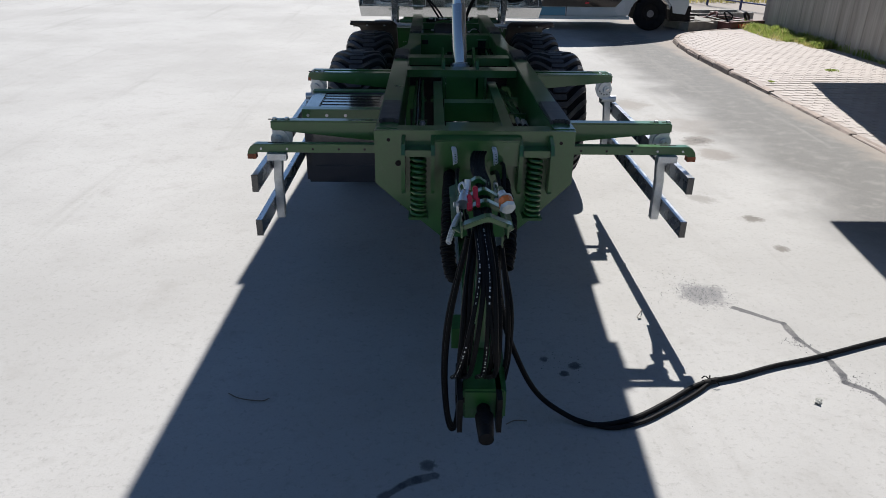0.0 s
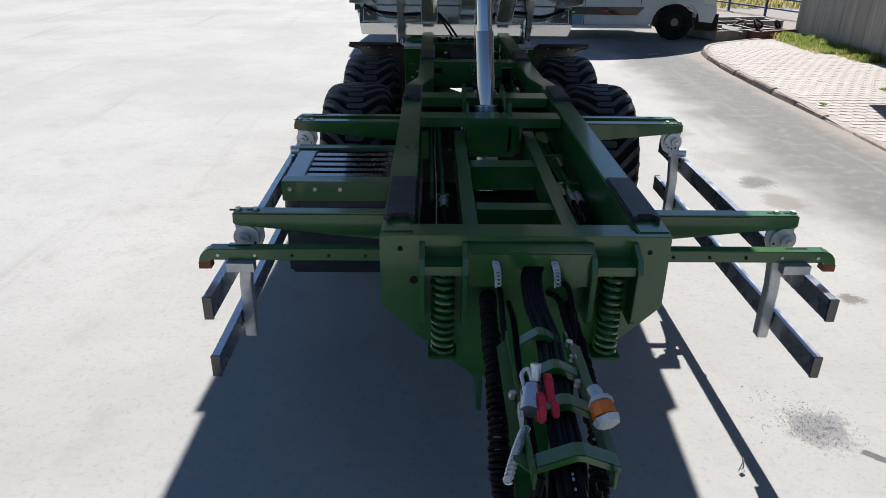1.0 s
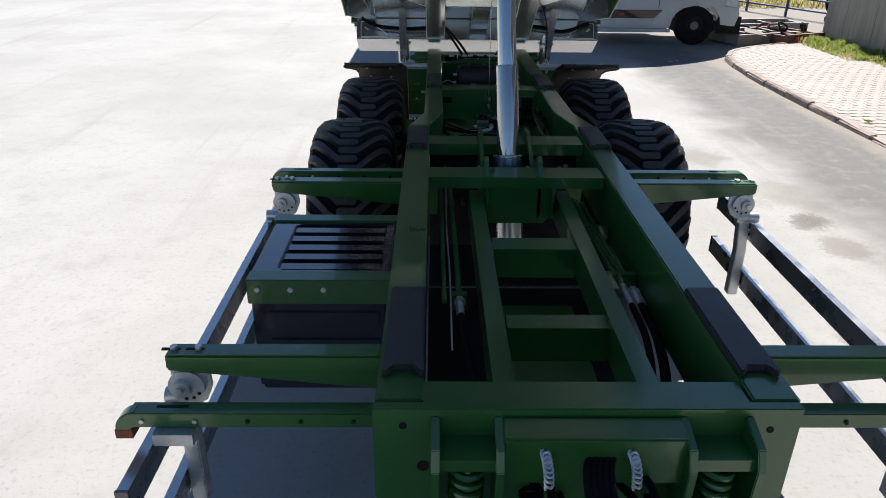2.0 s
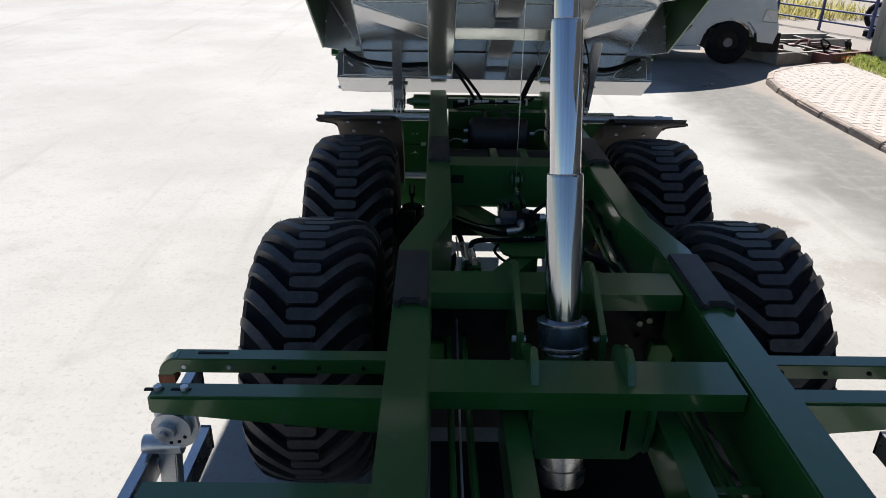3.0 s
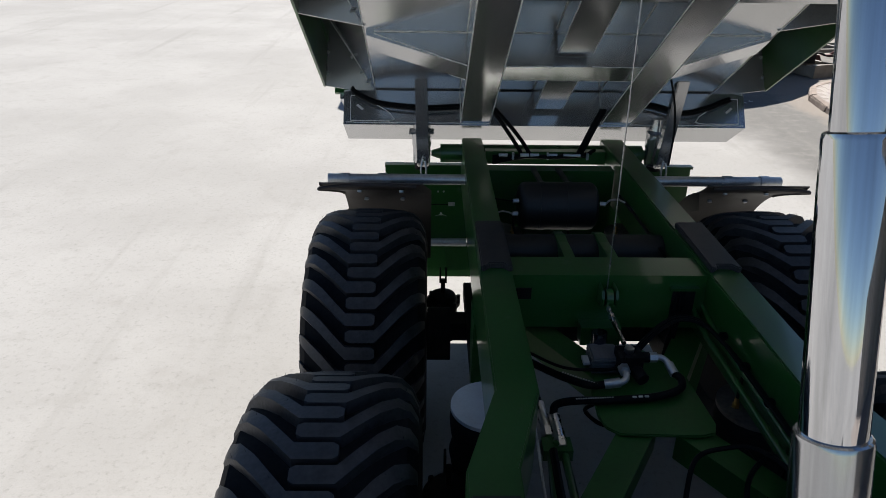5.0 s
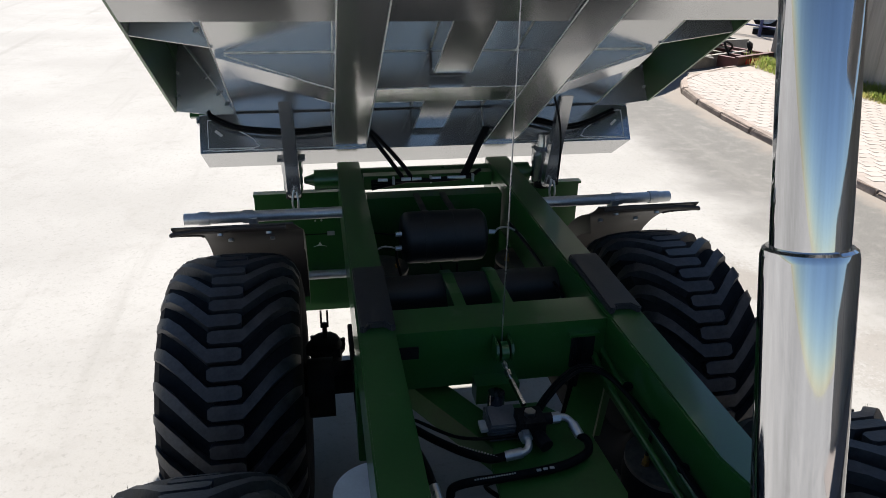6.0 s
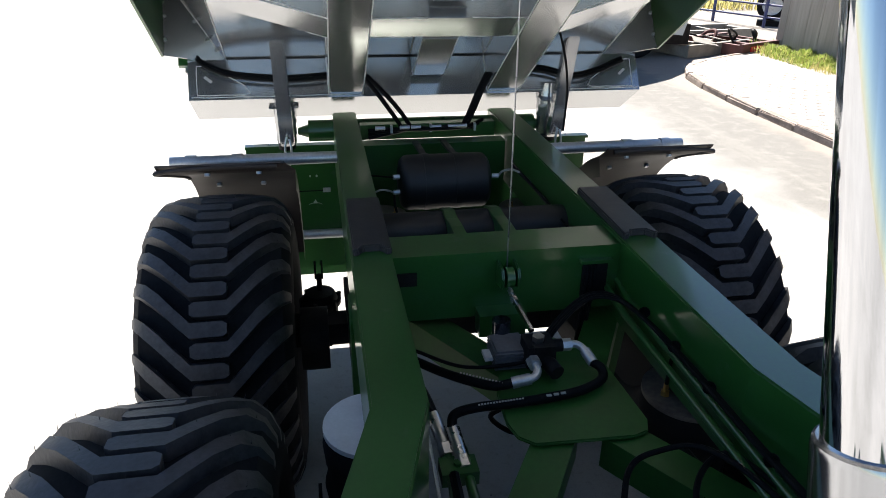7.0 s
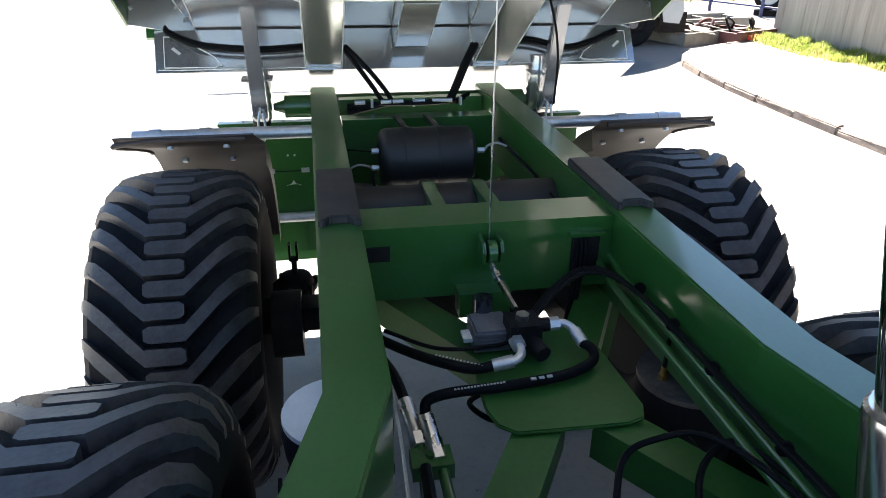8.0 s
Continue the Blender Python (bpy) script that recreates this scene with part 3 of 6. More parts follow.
def lug(side):
    """One tread block: a straight bar over the middle, then a slanting arm out over the shoulder."""
    bm = bmesh.new()
    path = [(-0.070, 0.0, 0.0, 0.62), (-0.052, 0.0, 0.0, 1.0), (0.070, 0.0, 0.0, 1.0), (0.125, 0.050, -0.004, 1.05), (0.185, 0.108, -0.010, 1.1), (0.240, 0.155, -0.024, 1.1), (0.282, 0.187, -0.060, 1.0), (0.308, 0.203, -0.110, 0.7)]
    lower, upper = [], []
    for px, ps, dr, wide in path:
        for grow, h, dest in ((0.006, -0.034, lower), (0.0, 0.029, upper)):
            pair = []
            for e in (-1, 1):
                ang = (ps + e * (0.0262 * wide + grow)) / 0.635
                r = 0.622 + dr + h
                pair.append(bm.verts.new((side * 0.905 * (px + (0.004 if h < 0 else 0)), r * math.sin(ang), r * math.cos(ang))))
            dest.append(pair)
    for i in range(len(path) - 1):
        bm.faces.new((upper[i][0], upper[i][1], upper[i + 1][1], upper[i + 1][0]))
        for e in (0, 1):
            bm.faces.new((lower[i][e], lower[i + 1][e], upper[i + 1][e], upper[i][e]))
    for i in (0, -1):
        bm.faces.new((lower[i][0], lower[i][1], upper[i][1], upper[i][0]))
    # moulding hairs and the fine mould seam across the middle of the block
    for px, ps, r, h in ((0.002, 0.024, 0.651, 0.011), (0.125, 0.062, 0.646, 0.013), (0.215, 0.150, 0.638, 0.010), (0.262, 0.150, 0.612, 0.012)):
        ang = ps / 0.635
        base = [bm.verts.new((side * 0.905 * (px + ex), (r - 0.004) * math.sin(ang + ey), (r - 0.004) * math.cos(ang + ey))) for ex, ey in ((-0.0011, 0), (0.0011, 0.0008), (0.0011, -0.0014))]
        tip = bm.verts.new((side * 0.905 * (px + 0.003), (r + h) * math.sin(ang + 0.006), (r + h) * math.cos(ang + 0.006)))
        for k in range(3):
            bm.faces.new((base[k], base[(k + 1) % 3], tip))
    return bm


def wheel(name, s):
    """Tyre with joined tread blocks, rim and hub; its middle at the origin."""
    w = part(name, tyre_mesh(), RUBBER, trailer, "wide flotation tyre with herringbone tread", True)
    count = 28
    for k in range(count):
        for j, side in enumerate((-1, 1)):
            if k == 0:
                lug_mesh = part("tread_block", lug(side), TREAD, w, "", True)
                first[side] = lug_mesh
            else:
                lug_mesh = same(first[side], "tread_block", Matrix(), w)
            lug_mesh.matrix_basis = Matrix.Rotation(2 * math.pi * (k + 0.5 * j) / count, 4, "X")
    part("rim", lathe([(-0.20, 0.345), (-0.17, 0.33), (-0.08, 0.30), (-0.02, 0.30), (-0.02, 0.12), (0.05, 0.12), (0.05, 0.30), (0.17, 0.33), (0.20, 0.345)], 48), RIM, w, "dark steel rim", True)
    return w


first = {}
w0 = wheel("wheel", -1)
w0.matrix_basis = Matrix.Translation((-1.023, 7.28, 0.652)) @ Matrix.Scale(1.012, 4)
for sx, yy in ((-1, 8.78), (1, 7.28), (1, 8.78)):
    o = copy_thing(w0, Matrix.Translation((sx * 1.013, yy, 0.652 if yy < 8 else 0.645)) @ Matrix.Scale(1.012 if yy < 8 else 1.0, 4) @ Matrix.Rotation(radians(3.1 * yy), 4, "X"))
    o.parent = trailer
for yy in (7.28, 8.78):
    part("axle", box(-0.80, 0.80, yy - 0.03, yy + 0.09, 0.62, 0.725, 0.012), DARK, trailer)
    for s in (-1, 1):
        part("brake_drum", rod((s * 0.60, yy, 0.645), (s * 0.72, yy, 0.645), 0.14, seg=36, bevel=0.012), DARK, trailer, smooth=True)
        cham = part("brake_chamber", lathe([(0.80, 0.05), (0.82, 0.08), (0.88, 0.088), (0.885, 0.10), (0.905, 0.10), (0.91, 0.085), (0.945, 0.07), (0.955, 0.03)], 28, "z"), DARK, trailer, "", True)
        cham.location = (s * 0.632, yy + 0.35, -0.255)
        for k in range(6):
            g = radians(60 * k + 15)
            part("chamber_bolt", rod((0.094 * math.cos(g), 0.094 * math.sin(g), 0.875), (0.094 * math.cos(g), 0.094 * math.sin(g), 0.925), 0.011, seg=6), DARK, cham)
        part("clevis_rod", rod((0, 0, 0.95), (0, 0, 1.04), 0.013, seg=10), DARK, cham)
        for e in (-0.016, 0.016):
            part("clevis_fork", box(e - 0.005, e + 0.005, -0.02, 0.02, 1.025, 1.105), DARK, cham)
        part("chamber_bracket", box(-0.07, 0.07, -0.04, 0.04, 0.80, 0.815), DARK, cham)
        part("slack_adjuster", prism([(yy + 0.28, 0.60), (yy + 0.40, 0.60), (yy + 0.05, 0.56), (yy + 0.0, 0.66)], "x", s * 0.60 - 0.015, s * 0.60 + 0.015), DARK, trailer)
        part("spring_hanger", prism([(yy - 0.62, 1.08), (yy - 0.40, 1.08), (yy - 0.45, 0.72), (yy - 0.55, 0.66)], "x", s * 0.47 - 0.05, s * 0.47 + 0.05), GREEN_OLD, trailer)
        part("trailing_arm", prism([(yy - 0.55, 0.78), (yy - 0.45, 0.80), (yy + 0.40, 0.74), (yy + 0.40, 0.66), (yy - 0.5, 0.66)], "x", s * 0.47 - 0.045, s * 0.47 + 0.045), DARK, trailer)
        # air spring on the arm, its steel lid under the rail
        air = part("air_spring", lathe([(0.74, 0.10), (0.78, 0.135), (0.84, 0.145), (0.90, 0.13), (0.93, 0.14), (0.99, 0.145), (1.03, 0.13)], 36, "z"), RUBBER, trailer, "", True)
        air.location = (s * 0.488 if yy < 8 else s * 0.375 + 0.045, yy + (0.38 if yy < 8 else 0.43), 0)
        # only the front left lid stays pale; the others carry shade as colour
        part("air_spring_lid", rod((0, 0, 1.03), (0, 0, 1.045), 0.142, seg=40, bevel=0.004), ZINC if s < 0 and yy < 8 else SHADED_LID, air, "pale zinc lid" if s < 0 and yy < 8 else "dark brownish steel lid with shade in its colour", True)
        fit = part("lid_fitting", rod((-s * 0.085, -0.01, 1.045), (-s * 0.085, -0.01, 1.085), 0.0085, seg=8), BRASS, air, "brass hose fitting")
        part("fitting_hex", rod((-s * 0.085, -0.01, 1.045), (-s * 0.085, -0.01, 1.060), 0.014, seg=6), BRASS, fit)
        if yy < 8:
            part("air_line", tube([(-s * 0.085, -0.01, 1.08), (-s * 0.086, -0.012, 1.13), (-s * 0.082, -0.01, 1.18), (-s * 0.06, 0.0, 1.22)], 0.006, 8), HOSE, air, "black air line", True)

# mudguards over the rear wheels
def mudguard(s):
    bm = bmesh.new()
    rows = []
    steps = 40
    for k in range(steps + 1):
        th = radians(70 - 64 * k / steps)
        q = k / steps
        u = min(1.0, max(0.0, (q - 0.055) / 0.13))
        xo = 1.285 - 0.11 * (1 - (1 - u) ** 2)
        row = []
        for r in (0.755, 0.762):
            for xx in (xo, 1.10, 0.92, 0.745):
                lip = 0.03 * max(0.0, 1 - q * 14)
                row.append(bm.verts.new((s * xx, 8.78 + (r + lip) * math.cos(th), 0.645 + (r + lip) * math.sin(th))))
        # inner side flange
        for r in (0.755, 0.66):
            row.append(bm.verts.new((s * 0.702, 8.78 + r * math.cos(th), 0.645 + r * math.sin(th))))
        rows.append(row)
    for a, b in zip(rows, rows[1:]):
        for i in (0, 1, 2, 4, 5, 6):
            bm.faces.new((a[i], a[i + 1], b[i + 1], b[i]))
        bm.faces.new((a[3], a[8], b[8], b[3]))
        bm.faces.new((a[8], a[9], b[9], b[8]))
        bm.faces.new((a[0], a[4], b[4], b[0]))
    a = rows[0]
    for i in range(3):
        bm.faces.new((a[i], a[i + 1], a[i + 5], a[i + 4]))
    g = part("mudguard", bm, BROWN, trailer, "brownish black plastic mudguard", True)
    edge = []
    for k in range(9):
        th, q = radians(70 - 1.6 * k), k / 40
        u = min(1.0, max(0.0, (q - 0.055) / 0.13))
        edge.append((s * (1.285 - 0.11 * (1 - (1 - u) ** 2)), 8.78 + 0.757 * math.cos(th), 0.645 + 0.757 * math.sin(th)))
    part("mudguard_edge", tube(edge, 0.010, 8, 2), BROWN, g, "", True)
    part("mudguard_lip", tube([(s * 1.285, 9.04, 1.358), (s * 1.20, 9.045, 1.366), (s * 1.0, 9.05, 1.372), (s * 0.78, 9.05, 1.368)], 0.011, 8), BROWN, g, "", True)
    for bx, th in ((0.86, 66), (1.08, 66), (0.86, 50), (1.06, 50)):
        t = radians(th)
        p = Vector((s * bx, 8.78 + 0.755 * math.cos(t), 0.645 + 0.755 * math.sin(t)))
        q = p - Vector((0, math.cos(t), math.sin(t))) * 0.012
        part("mudguard_bolt", rod(p, q, 0.013, seg=6), GALV, g)
    part("mudguard_stay", box(s * 0.95 - 0.02, s * 0.95 + 0.02, 9.30, 9.36, 1.24, 1.31), GALV, g)
    return g


for s in (-1, 1):
    mudguard(s)

# X brace with the valve plate
part("valve_plate", prism([(-0.125, 7.66), (-0.13, 7.53), (-0.115, 7.47), (-0.075, 7.435), (0.20, 7.425), (0.245, 7.44), (0.265, 7.49), (0.25, 7.80), (0.12, 7.96), (-0.03, 7.96)], "z", 1.088, 1.10, 0.004), GREEN_OLD, trailer)


def brace(p, q, w, h=0.10):
    p, q = Vector(p), Vector(q)
    d = (q - p).normalized()
    n = Vector((-d.y, d.x, 0)) * w
    bm = bmesh.new()
    vs = [bm.verts.new(v + Vector((0, 0, dz))) for dz in (0, -h) for v in (p - n, p + n, q + n, q - n)]
    for a in ((0, 1, 2, 3), (4, 7, 6, 5), (0, 4, 5, 1), (1, 5, 6, 2), (2, 6, 7, 3), (3, 7, 4, 0)):
        bm.faces.new([vs[i] for i in a])
    return bevelled(bm, 0.003)


for a, b in (((-0.33, 8.26, 1.085), (-0.03, 7.76, 1.085)), ((0.43, 8.19, 1.085), (0.19, 7.76, 1.085)), ((0.02, 7.52, 1.085), (-0.38, 6.86, 1.085)), ((0.165, 7.48, 1.085), (0.56, 6.88, 1.085))):
    part("diagonal_brace", brace(a, b, 0.055), GREEN_OLD, trailer)
part("brace_bracket", box(-0.10, 0.06, 8.0, 8.07, 1.08, 1.16), GREEN, trailer)
part("cross_member_slot", box(-0.372, -0.302, 8.062, 8.072, 1.258, 1.305, 0), DARK, trailer)

# valve with its fittings
valve = part("control_valve", box(-0.02, 0.085, 7.64, 7.74, 1.13, 1.215, 0.014), DARK, trailer, "dark hydraulic control valve")
part("valve_cap", rod((0.03, 7.69, 1.215), (0.03, 7.69, 1.235), 0.023, seg=6), STEEL, valve)
part("valve_block", box(0.0, 0.06, 7.63, 7.66, 1.20, 1.222, 0.005), DARK, valve)
part("valve_spool", rod((0.055, 7.65, 1.15), (0.075, 7.585, 1.14), 0.028, seg=18, bevel=0.006), DARK, valve, "", True)
part("valve_spool", rod((0.085, 7.70, 1.18), (0.125, 7.70, 1.18), 0.024, seg=18, bevel=0.004), DARK, valve, "", True)
motor = part("pump_motor", box(-0.098, -0.004, 7.775, 7.875, 1.102, 1.168, 0.012), MOTOR, trailer, "ribbed grey pump motor", True)
for k in range(5):
    part("motor_fin", box(-0.104, 0.0, 7.768, 7.882, 1.106 + 0.0125 * k, 1.111 + 0.0125 * k, 0.002), MOTOR, motor)
part("motor_coil", rod((-0.055, 7.895, 1.12), (-0.055, 7.900, 1.205), 0.030, seg=24, bevel=0.005), BLACK, motor, "black solenoid coil", True)
part("motor_foot", box(-0.128, -0.098, 7.80, 7.85, 1.12, 1.132), CLOTH, motor)
part("turnbuckle", rod((0.02, 7.74, 1.225), (-0.002, 7.86, 1.262), 0.012, seg=6), CHROME, valve, "bright turnbuckle")
part("lever_rod", rod((-0.002, 7.86, 1.262), (-0.012, 7.98, 1.30), 0.005, seg=8), STEEL, valve)
part("lever_nut", rod((-0.004, 7.88, 1.268), (-0.008, 7.905, 1.276), 0.016, seg=6), STEEL, valve)
part("lever_nut", rod((-0.009, 7.925, 1.282), (-0.011, 7.945, 1.288), 0.012, seg=6), STEEL, valve)
part("fitting_nut", rod((0.125, 7.70, 1.18), (0.16, 7.70, 1.18), 0.023, seg=6), GALV, valve)
part("elbow_fitting", tube([(0.155, 7.70, 1.18), (0.18, 7.70, 1.178), (0.20, 7.685, 1.17), (0.212, 7.65, 1.158)], 0.014, 10), GALV, valve, "zinc elbow", True)
part("hose_ferrule", rod((0.206, 7.67, 1.166), (0.218, 7.615, 1.148), 0.020, seg=12), GALV, valve, "", True)
part("fitting_nut", rod((0.0, 7.645, 1.165), (-0.002, 7.61, 1.165), 0.026, seg=6), GALV, valve)
part("elbow_fitting", tube([(0.0, 7.62, 1.165), (0.0, 7.585, 1.16), (-0.015, 7.565, 1.15), (-0.05, 7.56, 1.138)], 0.015, 10), GALV, valve, "zinc elbow", True)
part("hose_ferrule", rod((-0.03, 7.562, 1.145), (-0.095, 7.568, 1.13), 0.021, seg=12), GALV, valve, "", True)
SEAT = Matrix.Translation((0.026, 7.77, 1.13)) @ Matrix.Scale(0.84, 4) @ Matrix.Translation((-0.03, -7.69, -1.13))
valve.matrix_basis = SEAT
part("pressure_hose", tube([(-0.076, 7.668, 1.13), (-0.13, 7.675, 1.12), (-0.20, 7.72, 1.115), (-0.28, 7.81, 1.10), (-0.35, 7.90, 1.09), (-0.38, 7.95, 1.08)], 0.0142, 12), HOSE, trailer, "black pressure hose", True)
part("pressure_hose", tube([(0.182, 7.712, 1.147), (0.203, 7.69, 1.138), (0.195, 7.655, 1.128), (0.15, 7.628, 1.122), (0.07, 7.605, 1.12), (-0.09, 7.588, 1.12), (-0.20, 7.585, 1.12), (-0.262, 7.585, 1.105), (-0.274, 7.572, 1.08), (-0.272, 7.55, 1.05)], 0.0142, 12), HOSE, trailer, "black pressure hose", True)
for a in (0.0, 0.022, 0.044):
    part("hose_mark", box(a, a + 0.014, 7.582 + 0.1 * a, 7.590 + 0.1 * a, 1.1345, 1.138, 0), WHITEMARK, trailer)
for k in range(16):
    part("hose_mark", box(-0.20 + 0.0085 * k, -0.195 + 0.0085 * k, 7.574 + 0.0006 * k, 7.578 + 0.0006 * k, 1.134, 1.137, 0), WHITEMARK, trailer)
for k in range(14):
    part("hose_mark", box(-0.22 + 0.0085 * k, -0.215 + 0.0085 * k, 7.735 - 0.0055 * k, 7.739 - 0.0055 * k, 1.131 + 0.0002 * k, 1.134 + 0.0002 * k, 0), WHITEMARK, trailer)
for px, py, qx, qy in ((-0.317, 7.637, -0.300, 7.545), (-0.272, 7.570, -0.262, 7.490)):
    part("hose_ferrule", rod((px, py, 1.07), (qx, qy, 1.035), 0.019, seg=14), STEEL, trailer, "crimped steel ferrule", True)
    part("ferrule_nut", rod((qx, qy, 1.035), (qx + 0.004, qy - 0.03, 1.022), 0.022, seg=6), STEEL, trailer)
part("pressure_hose", tube([(-0.317, 7.64, 1.07), (-0.33, 7.71, 1.085), (-0.35, 7.80, 1.08), (-0.38, 7.9, 1.06)], 0.0142, 10), HOSE, trailer, "black pressure hose", True)
for a, c in ((-0.298, -0.315), (-0.252, -0.249)):
    part("green_pipe", tube([(a + 0.002, 7.53, 1.025), (a, 7.43, 1.01), (c, 7.2, 0.99), (c - 0.005, 6.9, 0.97), (c - 0.01, 6.6, 0.95)], 0.014, 12), GREEN, trailer, "", True)
part("pipe_clamp", box(-0.325, -0.225, 7.43, 7.50, 0.99, 1.032), GREEN, trailer)
part("clamp_bolt", rod((-0.277, 7.465, 1.03), (-0.277, 7.465, 1.042), 0.012, seg=6), GREEN_OLD, trailer)
part("thin_cable", tube([(-0.345, 7.75, 1.06), (-0.342, 7.52, 1.05), (-0.355, 7.17, 1.05), (-0.36, 6.75, 1.06)], 0.0045, 6), GALV, trailer, "", True)
part("thin_cable", tube([(-0.34, 7.9, 1.12), (-0.2, 7.8, 1.11), (-0.05, 7.76, 1.13), (0.03, 7.75, 1.16)], 0.006, 6), HOSE, trailer, "", True)
for i in range(3):
    k = 0.014 * i
    part("thin_cable", tube([(0.05, 7.79 + k, 1.15), (0.11, 7.845 + k, 1.19), (0.195, 7.905 + k, 1.225), (0.265, 7.925 + k, 1.245), (0.325, 7.875 + k, 1.255), (0.357 + 0.5 * k, 7.76, 1.252 - 0.3 * k), (0.368 + 0.6 * k, 7.58, 1.25 - 0.3 * k), (0.373 + 0.6 * k, 7.43, 1.248 - 0.3 * k), (0.376 + 0.6 * k, 7.2, 1.245 - 0.3 * k), (0.388 + 0.6 * k, 7.0, 1.24 - 0.3 * k), (0.40 + 0.6 * k, 6.7, 1.22 - 0.3 * k)], 0.0065, 8), HOSE, trailer, "", True)
for pts in ([(0.02, 7.05, 0.95), (0.065, 7.187, 1.10), (0.12, 7.28, 1.135), (0.199, 7.305, 1.15), (0.29, 7.271, 1.18), (0.348, 7.131, 1.20), (0.39, 6.9, 1.2)], [(0.15, 6.95, 0.95), (0.19, 7.06, 1.10), (0.24, 7.18, 1.14), (0.308, 7.243, 1.16), (0.362, 7.226, 1.18), (0.40, 7.05, 1.2)], [(-0.12, 7.6, 1.1), (-0.14, 7.66, 1.02), (-0.08, 7.66, 0.96), (-0.02, 7.62, 0.98)]):
    part("thin_cable", tube(pts, 0.008, 8), HOSE, trailer, "", True)
for a, z, r in ((0.360, 1.19, 0.0125), (0.398, 1.205, 0.0135)):
    part("green_pipe", tube([(a + 0.005, 8.10, z + 0.02), (a, 7.9, z), (a, 7.4, z - 0.005), (a - 0.003, 6.9, z - 0.01), (a, 6.66, z - 0.01)], r, 12), GREEN, trailer, "", True)
for yy in (6.95, 7.14, 7.42, 7.62, 7.82):
    part("cable_tie", rod((0.388, yy, 1.236), (0.390, yy + 0.008, 1.236), 0.018, seg=14), HOSE, trailer, "", True)
part("cable_port", box(0.268, 0.356, 8.058, 8.072, 1.165, 1.305, 0), DARK, trailer)
part("cable_port_lip", box(0.255, 0.368, 8.045, 8.07, 1.305, 1.316), GREEN, trailer)
for i in range(3):
    part("port_cable", tube([(0.283 + 0.014 * i, 8.062, 1.30), (0.281 + 0.014 * i, 8.050, 1.24), (0.276 + 0.013 * i, 8.048, 1.16), (0.268 + 0.012 * i, 8.05, 1.05), (0.262 + 0.012 * i, 8.06, 0.95)], 0.006, 8), HOSE, trailer, "", True)

# pulley and rope up to the body
pul = part("rope_pulley", rod((-0.016, 8.02, 1.29), (0.010, 8.02, 1.29), 0.035, seg=24, bevel=0.004), GREEN, trailer, smooth=True)
for a in (-0.030, 0.024):
    part("pulley_cheek", prism([(8.07, 1.335), (8.0, 1.33), (7.985, 1.30), (7.99, 1.26), (8.07, 1.245)], "x", a - 0.005, a + 0.005), GREEN, pul)
for a in (-0.05, 0.035):
    part("thin_cable", tube([(a, 9.05, 1.12), (a * 0.7, 8.98, 1.08), (0.0, 8.86, 1.03), (0.0, 8.75, 1.0)], 0.005, 6), HOSE, trailer, "", True)
part("steel_rope", rod((-0.003, 8.05, 1.29), (-0.018, 8.05, 2.97), 0.0025, seg=8), ALU, trailer, "thin steel rope", True)

# pipes and hoses in the front bays
for a, c, r in ((-0.405, -0.40, 0.011), (-0.347, -0.335, 0.013)):
    part("brake_pipe", tube([(c, 4.98, 1.15), (c - 0.002, 5.5, 1.15), (a, 6.17, 1.15), (a, 6.6, 1.14)], r, 10), GREEN_OLD, trailer, "", True)
part("brake_pipe", tube([(-0.375, 4.6, 1.16), (-0.372, 5.2, 1.158), (-0.378, 5.8, 1.16), (-0.372, 6.7, 1.17)], 0.004, 6), GALV, trailer, "thin bright pipe", True)
part("pipe_ferrule", rod((-0.335, 4.985, 1.15), (-0.333, 4.87, 1.15), 0.017, seg=12), GALV, trailer, "", True)
part("front_hose", tube([(-0.333, 4.88, 1.15), (-0.328, 4.76, 1.13), (-0.30, 4.6, 1.09), (-0.26, 4.4, 1.03), (-0.18, 4.2, 0.98)], 0.016, 8), HOSE, trailer, "", True)
for i, (a, c) in enumerate(((0.36, 0.395), (0.385, 0.44), (0.42, 0.455))):
    z = 1.15 - 0.012 * i
    part("hydraulic_pipe", tube([(a, 6.19, z), (a + 0.008, 5.7, z), (c, 5.1, z)], 0.0115, 10), GREEN_OLD, trailer, "", True)
    part("pipe_ferrule", rod((c, 5.11, z), (c + 0.002, 4.96 + 0.02 * i, z), 0.018, seg=12), GALV, trailer, "", True)
    part("front_hose", tube([(c + 0.002, 4.98, z), (c + 0.005, 4.75, z - 0.02), (c - 0.03, 4.5, z - 0.06), (c - 0.1, 4.28, z - 0.12), (c - 0.19, 4.06, z - 0.17)], 0.015, 8), HOSE, trailer, "", True)
part("ferrule_nut", rod((-0.334, 4.995, 1.15), (-0.334, 4.965, 1.15), 0.024, seg=6), GALV, trailer)
part("pipe_clip", box(-0.375, -0.30, 5.02, 5.06, 1.09, 1.16), GREEN, trailer)
for c, z in ((0.396, 1.15), (0.441, 1.138), (0.456, 1.126)):
    part("ferrule_nut", rod((c, 5.12, z), (c, 5.09, z), 0.021, seg=6), GALV, trailer)
for yy in (5.2, 5.75):
    part("pipe_clip", box(0.345, 0.475, yy, yy + 0.03, 1.10, 1.172), GREEN, trailer)
for a in (-0.10, 0.11):
    part("rear_bay_pipe", tube([(a * 3.4, 6.68, 1.1), (a * 3.2, 7.0, 1.08), (a * 3.0, 7.4, 1.06)], 0.014, 8), HOSE, trailer, "", True)
